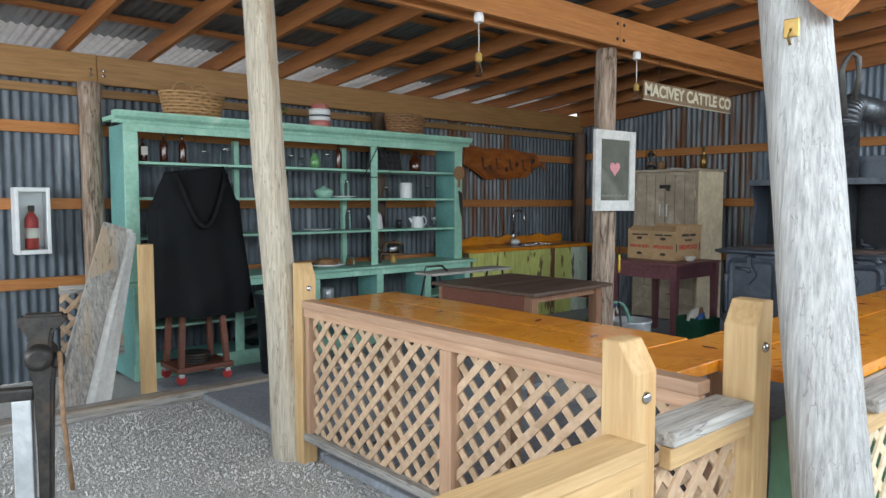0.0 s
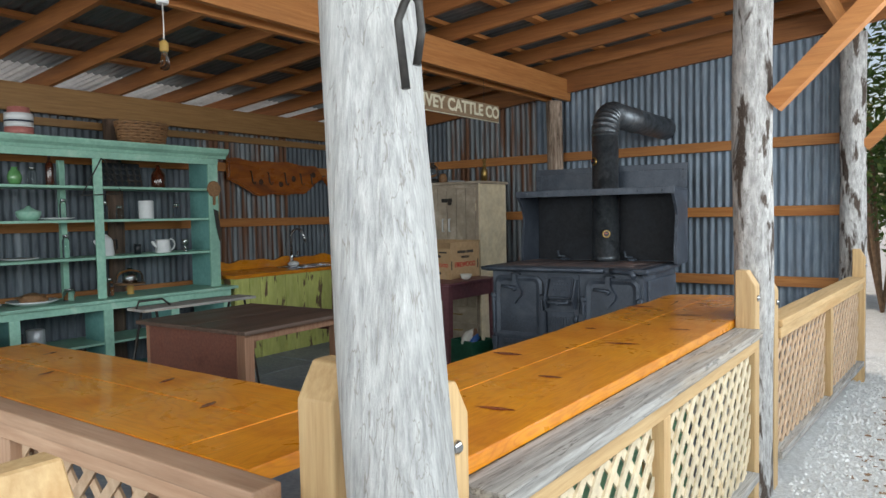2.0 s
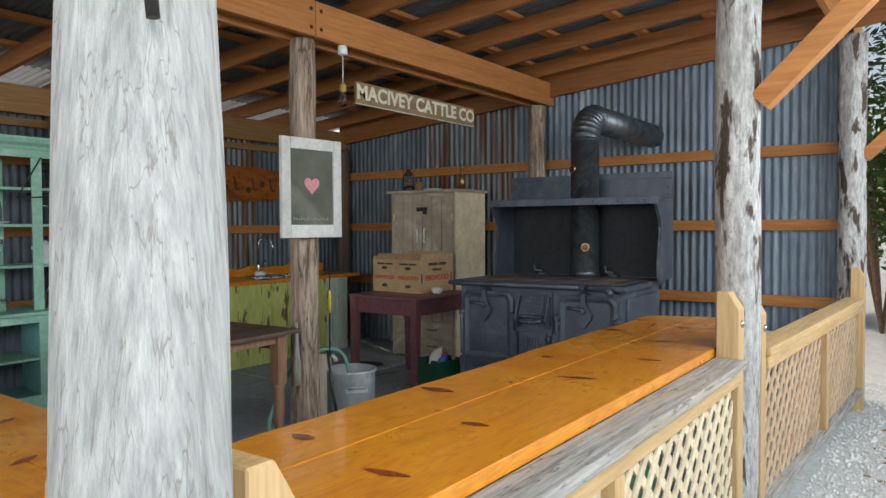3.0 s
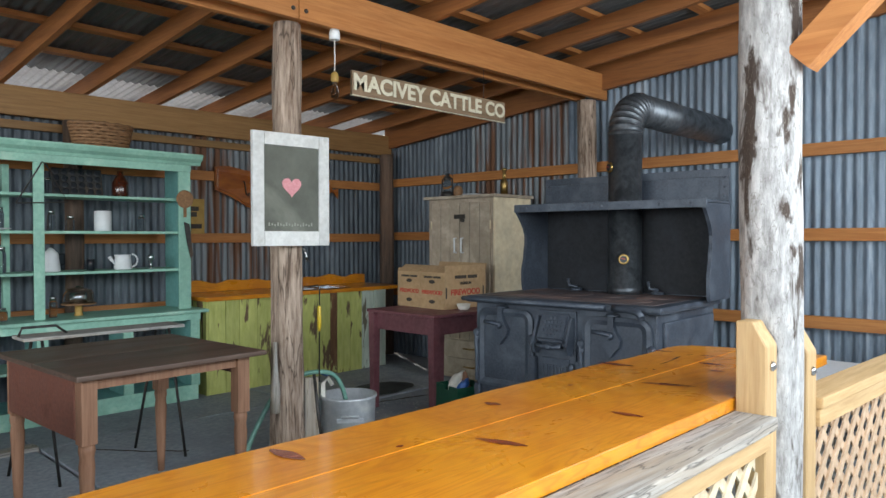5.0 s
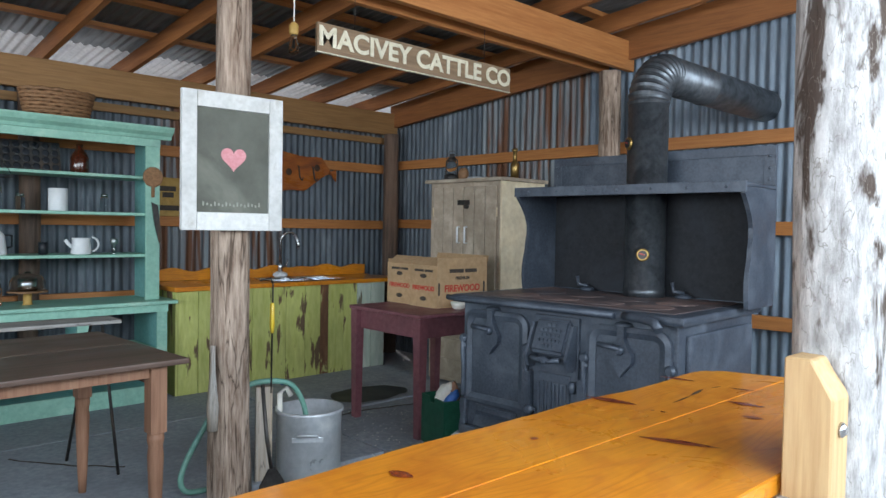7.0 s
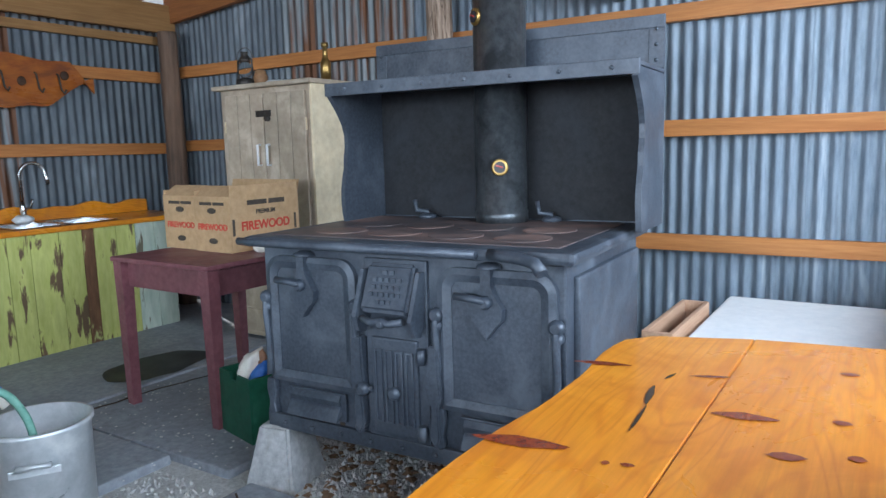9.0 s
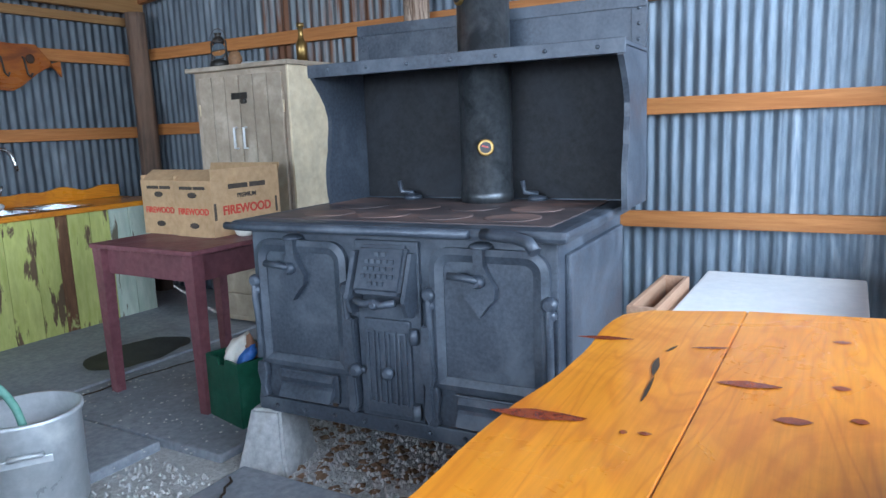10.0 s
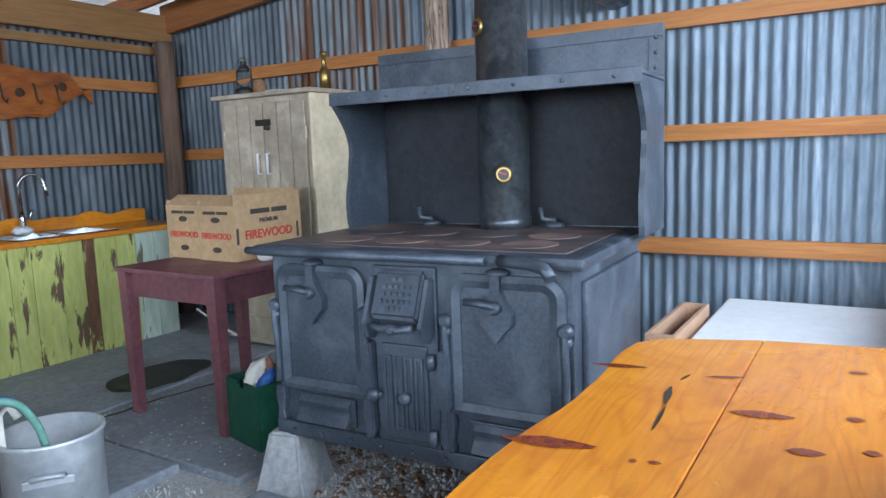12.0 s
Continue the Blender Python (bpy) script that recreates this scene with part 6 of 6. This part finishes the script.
bn = thing("storage_tub", "black plastic tub with lid beside the dresser", "tub", (3.2, 5.35, 0.04))
part("body", lathe(B(), [(0.20, 0), (0.24, 0.60), (0.25, 0.61), (0.25, 0.63)], n=32), BLACK_P, bn)
part("lid", lathe(B(), [(0.26, 0.632), (0.265, 0.66), (0.24, 0.675)], n=32), BLACK_P, bn)

for k, (x0, lean, m) in enumerate(((1.50, 0.46, GREY[2]), (1.60, 0.44, WHITE_W), (1.67, 0.40, WHITE_W), (1.74, 0.34, WHITE_W))):
    y0 = 5.36 + 0.03 * k
    bm = bar(B(), (x0, y0 - 0.05, 0.0), (x0 + lean * 0.95, y0 + 0.28, 1.30 - 0.03 * k), 0.17 if k == 0 else 0.05, 0.03 if k == 0 else 0.10, (0, 1, 0) if k == 0 else (1, 0, 0))
    solid("leaning_board", bm, m, "weathered grey board leaning by the entrance" if k == 0 else "white painted board leaning by the entrance", "board", group="leaning boards")
bm = bar(B(), (1.50, 5.40, 0.02), (1.93, 5.60, 1.27), 0.20, 0.025, (0, 1, 0.2))
solid("leaning_board", bm, GREY[2], "wide weathered grey board leaning by the entrance", "board", group="leaning boards")
lp = thing("lattice_screen", "short brown lattice screen with a pine end post", "lattice screen", (1.55, 5.34, 0.0))
part("post", box(B(), (0.44, -0.10, 0.0), (0.53, -0.01, 1.17), 0.006), YEL[2], lp)
part("rail", box(B(), (0.0, 0.33, 0.30), (0.44, 0.37, 0.36), 0.004), GREY[0], lp)
part("rail", box(B(), (0.0, 0.33, 0.80), (0.44, 0.37, 0.86), 0.004), GREY[0], lp)
lattice_bay(lp, 0.0, 0.36, 0.44, 0.44, LATTICE, 0.34)

ex = thing("extinguisher_box", "white cabinet with clear front holding a red extinguisher", "extinguisher cabinet", (1.40, 6.30, 1.06))
for lo, hi in (((0, 0, 0), (0.03, 0.15, 0.53)), ((0.22, 0, 0), (0.25, 0.15, 0.53)), ((0.03, 0, 0), (0.22, 0.15, 0.035)), ((0.03, 0, 0.495), (0.22, 0.15, 0.53)), ((0.03, 0.13, 0.035), (0.22, 0.15, 0.495))):
    part("case", box(B(), lo, hi, 0.006), WHITE, ex)
part("window", box(B(), (0.03, 0.005, 0.035), (0.22, 0.009, 0.495)), CLEAR, ex)
fe = thing("fire_extinguisher", "red fire extinguisher in its wall cabinet", "extinguisher", (1.525, 6.375, 1.097))
part("cylinder", lathe(B(), [(0.045, 0), (0.05, 0.01), (0.05, 0.24), (0.03, 0.28), (0.018, 0.30)], n=20), RED_P, fe)
part("valve", box(B(), (-0.02, -0.03, 0.30), (0.02, 0.02, 0.35), 0.005), DARK_M, fe)
part("label", lathe(B(), [(0.0512, 0.09), (0.0512, 0.17)], n=20, cap=False), PAPER, fe)

vs = thing("leg_vise", "heavy old iron leg vise on a grey steel stand", "vise", (0.90, 3.20, 0.0), -20)
part("stand", box(B(), (-0.10, -0.02, 0.0), (-0.03, 0.05, 0.68), 0.006), ALU, vs)
bm = B()
prism(bm, [(-0.05, 1.03), (0.10, 1.03), (0.115, 1.01), (0.10, 0.985), (0.06, 0.965), (0.05, 0.90), (0.07, 0.84), (0.055, 0.76), (0.045, 0.5), (0.035, 0.2), (0.03, 0.02), (-0.01, 0.02), (-0.012, 0.5), (-0.02, 0.76), (-0.045, 0.84), (-0.03, 0.93), (-0.05, 0.97), (-0.075, 1.0)], "xz", -0.04, 0.04)
bmesh.ops.bevel(bm, geom=list(bm.edges), offset=0.010, segments=2, affect="EDGES")
part("leg", bm, DARK_M, vs)
part("screw_boss", lathe(B(), [(0.03, -0.10), (0.05, -0.085), (0.055, -0.05), (0.045, 0.0), (0.05, 0.09)], (0.01, 0, 0.86), 20, axis=1), DARK_M, vs)
part("screw_knob", lathe(B(), [(0.02, 0.05), (0.034, 0.065), (0.034, 0.09), (0.018, 0.10)], (0, -0.03, 0.84), 16, axis=0), DARK_M, vs)
part("handle", tube(B(), [(0.085, -0.06, 0.88), (0.09, -0.06, 0.6), (0.115, -0.06, 0.30)], 0.010, 8), BARK, vs)
part("bracket", box(B(), (-0.22, -0.03, 0.68), (-0.02, 0.03, 0.73), 0.01), DARK_M, vs)
bc = thing("work_bench", "brown wooden workbench by the vise", "bench", (0.2, 3.6, 0.0))
part("top", box(B(), (0, 0, 0.78), (0.62, 1.5, 0.83), 0.006), TABLE_L, bc)
for lx, ly in ((0.05, 0.05), (0.57, 0.05), (0.05, 1.45), (0.57, 1.45)):
    part("leg", box(B(), (lx - 0.04, ly - 0.04, 0.0), (lx + 0.04, ly + 0.04, 0.78), 0.004), GREY[2], bc)

tp = B()
n = 40
rows = [[tp.verts.new((2.62 + 2.3 * i / n, 0.985 + 0.03 * noise.noise((i * 0.3, j * 0.5, 0)), 0.05 + 0.70 * j / 8)) for i in range(n + 1)] for j in range(9)]
for a, b in zip(rows, rows[1:]):
    for i in range(n):
        tp.faces.new((a[i], a[i + 1], b[i + 1], b[i])).smooth = True
solid("green_tarp", tp, GREEN_T, "green cloth hung behind the front lattice", "cloth")

# ---- knots and splits in the counter ----
for x, y, l, w, a in ((5.32, 1.375, 0.16, 0.040, 100), (5.76, 1.40, 0.12, 0.024, 102), (5.59, 1.095, 0.10, 0.034, 98), (5.457, 1.015, 0.055, 0.028, 100), (5.774, 1.185, 0.075, 0.014, 110),
                      (5.495, 0.928, 0.022, 0.026, 0), (5.632, 0.954, 0.03, 0.022, 90), (5.909, 0.956, 0.035, 0.02, 95), (5.312, 1.235, 0.014, 0.012, 0), (5.32, 1.205, 0.022, 0.012, 95),
                      (5.09, 1.04, 0.19, 0.032, 110), (4.62, 0.93, 0.10, 0.03, 95), (4.45, 1.30, 0.06, 0.035, 100), (4.15, 1.02, 0.14, 0.035, 105), (3.72, 1.33, 0.13, 0.045, 95), (3.45, 1.0, 0.09, 0.03, 100),
                      (3.1, 1.30, 0.08, 0.04, 90), (3.02, 0.95, 0.12, 0.03, 100), (2.75, 1.28, 0.07, 0.03, 85), (4.85, 1.28, 0.025, 0.02, 0), (3.95, 1.18, 0.02, 0.016, 0)):
    knot(x, y, l, w, a)
for x, y in ((2.55, 2.6), (2.72, 2.1), (2.6, 1.7), (2.75, 3.0)):
    knot(x, y, 0.08, 0.025, 20)
knot(5.62, 1.26, 0.11, 0.013, 8, CRACK)
knot(5.50, 1.245, 0.13, 0.007, 4, CRACK)
knot(5.74, 1.255, 0.05, 0.008, -12, CRACK)

# ---- gravel, chips, outside ----
def scatter(name, n, area, size, material, label, category, flat=0.6, z=0.012):
    """Many small stones joined into one mesh."""
    verts, faces = [], []
    base = [(1, 0, 0), (0.3, 0.95, 0), (-0.8, 0.6, 0), (-0.8, -0.6, 0), (0.3, -0.95, 0), (0.1, 0, 1)]
    tri = [(0, 1, 5), (1, 2, 5), (2, 3, 5), (3, 4, 5), (4, 0, 5)]
    for i in range(n):
        x, y = area()
        s = size * random.uniform(0.5, 1.5)
        a = random.uniform(0, 6.28)
        o = len(verts)
        for u, v, h in base:
            u, v = u * random.uniform(0.7, 1.2), v * random.uniform(0.6, 1.2)
            verts.append((x + s * (u * math.cos(a) - v * math.sin(a)), y + s * (u * math.sin(a) + v * math.cos(a)), z - 0.008 + h * s * flat * 1.6))
        faces += [tuple(o + k for k in t) for t in tri]
    me = bpy.data.meshes.new(name)
    me.from_pydata(verts, [], faces)
    me.materials.append(material)
    return tagged(new(name, me), label, category, kind="stuff")


def rect(x0, x1, y0, y1):
    return lambda: (random.uniform(x0, x1), random.uniform(y0, y1))


scatter("gravel_stones", 9000, rect(0.4, 2.33, 2.0, 5.06), 0.007, STONE, "loose pale shell gravel by the entrance", "gravel")
scatter("gravel_by_stove", 2600, rect(6.3, 7.3, 1.6, 3.22), 0.010, STONE, "loose pale gravel beneath the stove", "gravel")
scatter("wood_chips", 500, rect(6.3, 7.2, 1.6, 3.2), 0.022, BARK, "brown wood chips beneath the stove", "wood chips", 0.25)
scatter("path_gravel", 7000, rect(4.2, 9.5, -0.9, 0.6), 0.011, STONE, "loose pale gravel on the path", "gravel")
scatter("leaf_litter", 1500, rect(5.5, 12.0, -1.6, 0.35), 0.02, BARK, "brown leaf litter on the path", "leaf litter", 0.15)
scatter("post_gravel", 900, rect(4.9, 6.2, 3.12, 3.6), 0.009, STONE, "pale gravel round the log post", "gravel")
scatter("floor_chips", 260, rect(5.9, 7.0, 3.3, 4.6), 0.006, STONE, "white crumbs on the concrete floor", "crumbs", 0.3, 0.05)


def shrub(x, y, h, r, seed):
    t = thing("shrub", "leafy green and yellow shrub beyond the shed", "shrub", (x, y, 0), group="shrubs")
    rnd = random.Random(seed)
    tr = B()
    for k in range(7):
        a = rnd.uniform(0, 6.28)
        tube(tr, [(0, 0, 0), (0.2 * r * math.cos(a), 0.2 * r * math.sin(a), h * 0.4), (0.6 * r * math.cos(a), 0.6 * r * math.sin(a), h * 0.85)], 0.025, 6)
    part("stems", tr, BARK, t)
    bm = B()
    for i in range(2600):
        a, e = rnd.uniform(0, 6.28), rnd.uniform(-1, 1)
        d = rnd.uniform(0.45, 1.0) * (0.75 + 0.35 * noise.noise((math.cos(a) * 2 + seed, math.sin(a) * 2, e * 3)))
        p = Vector((r * d * math.cos(a) * math.sqrt(1 - e * e), r * d * math.sin(a) * math.sqrt(1 - e * e), h * 0.55 + h * 0.5 * d * e))
        q = p + Vector((rnd.uniform(-1, 1), rnd.uniform(-1, 1), rnd.uniform(-0.8, 0.4))).normalized() * 0.16
        s = (q - p).cross(Vector((0.3, 0.5, 0.8))).normalized() * 0.035
        bm.faces.new([bm.verts.new(c) for c in (p, (p + q) / 2 + s, q, (p + q) / 2 - s)])
    part("crown", bm, LEAF, t)


shrub(14.0, 0.3, 3.6, 1.7, 1)
shrub(16.5, -1.2, 4.6, 2.0, 2)
shrub(15.0, 2.2, 4.2, 1.6, 3)
shrub(13.0, 0.7, 5.0, 1.9, 4)
shrub(15.5, -0.6, 5.5, 2.1, 5)
gt = thing("metal_gate", "grey tubular metal gate beyond the shed", "gate", (10.2, 0.15, 0.0), -25)
for z in (0.15, 0.4, 0.65, 0.9, 1.15):
    part("bar", tube(B(), [(0, 0, z), (2.6, 0, z)], 0.02, 8), ALU, gt)
for x in (0.0, 1.3, 2.6):
    part("upright", tube(B(), [(x, 0, 0.0), (x, 0, 1.17)], 0.022, 8), ALU, gt)
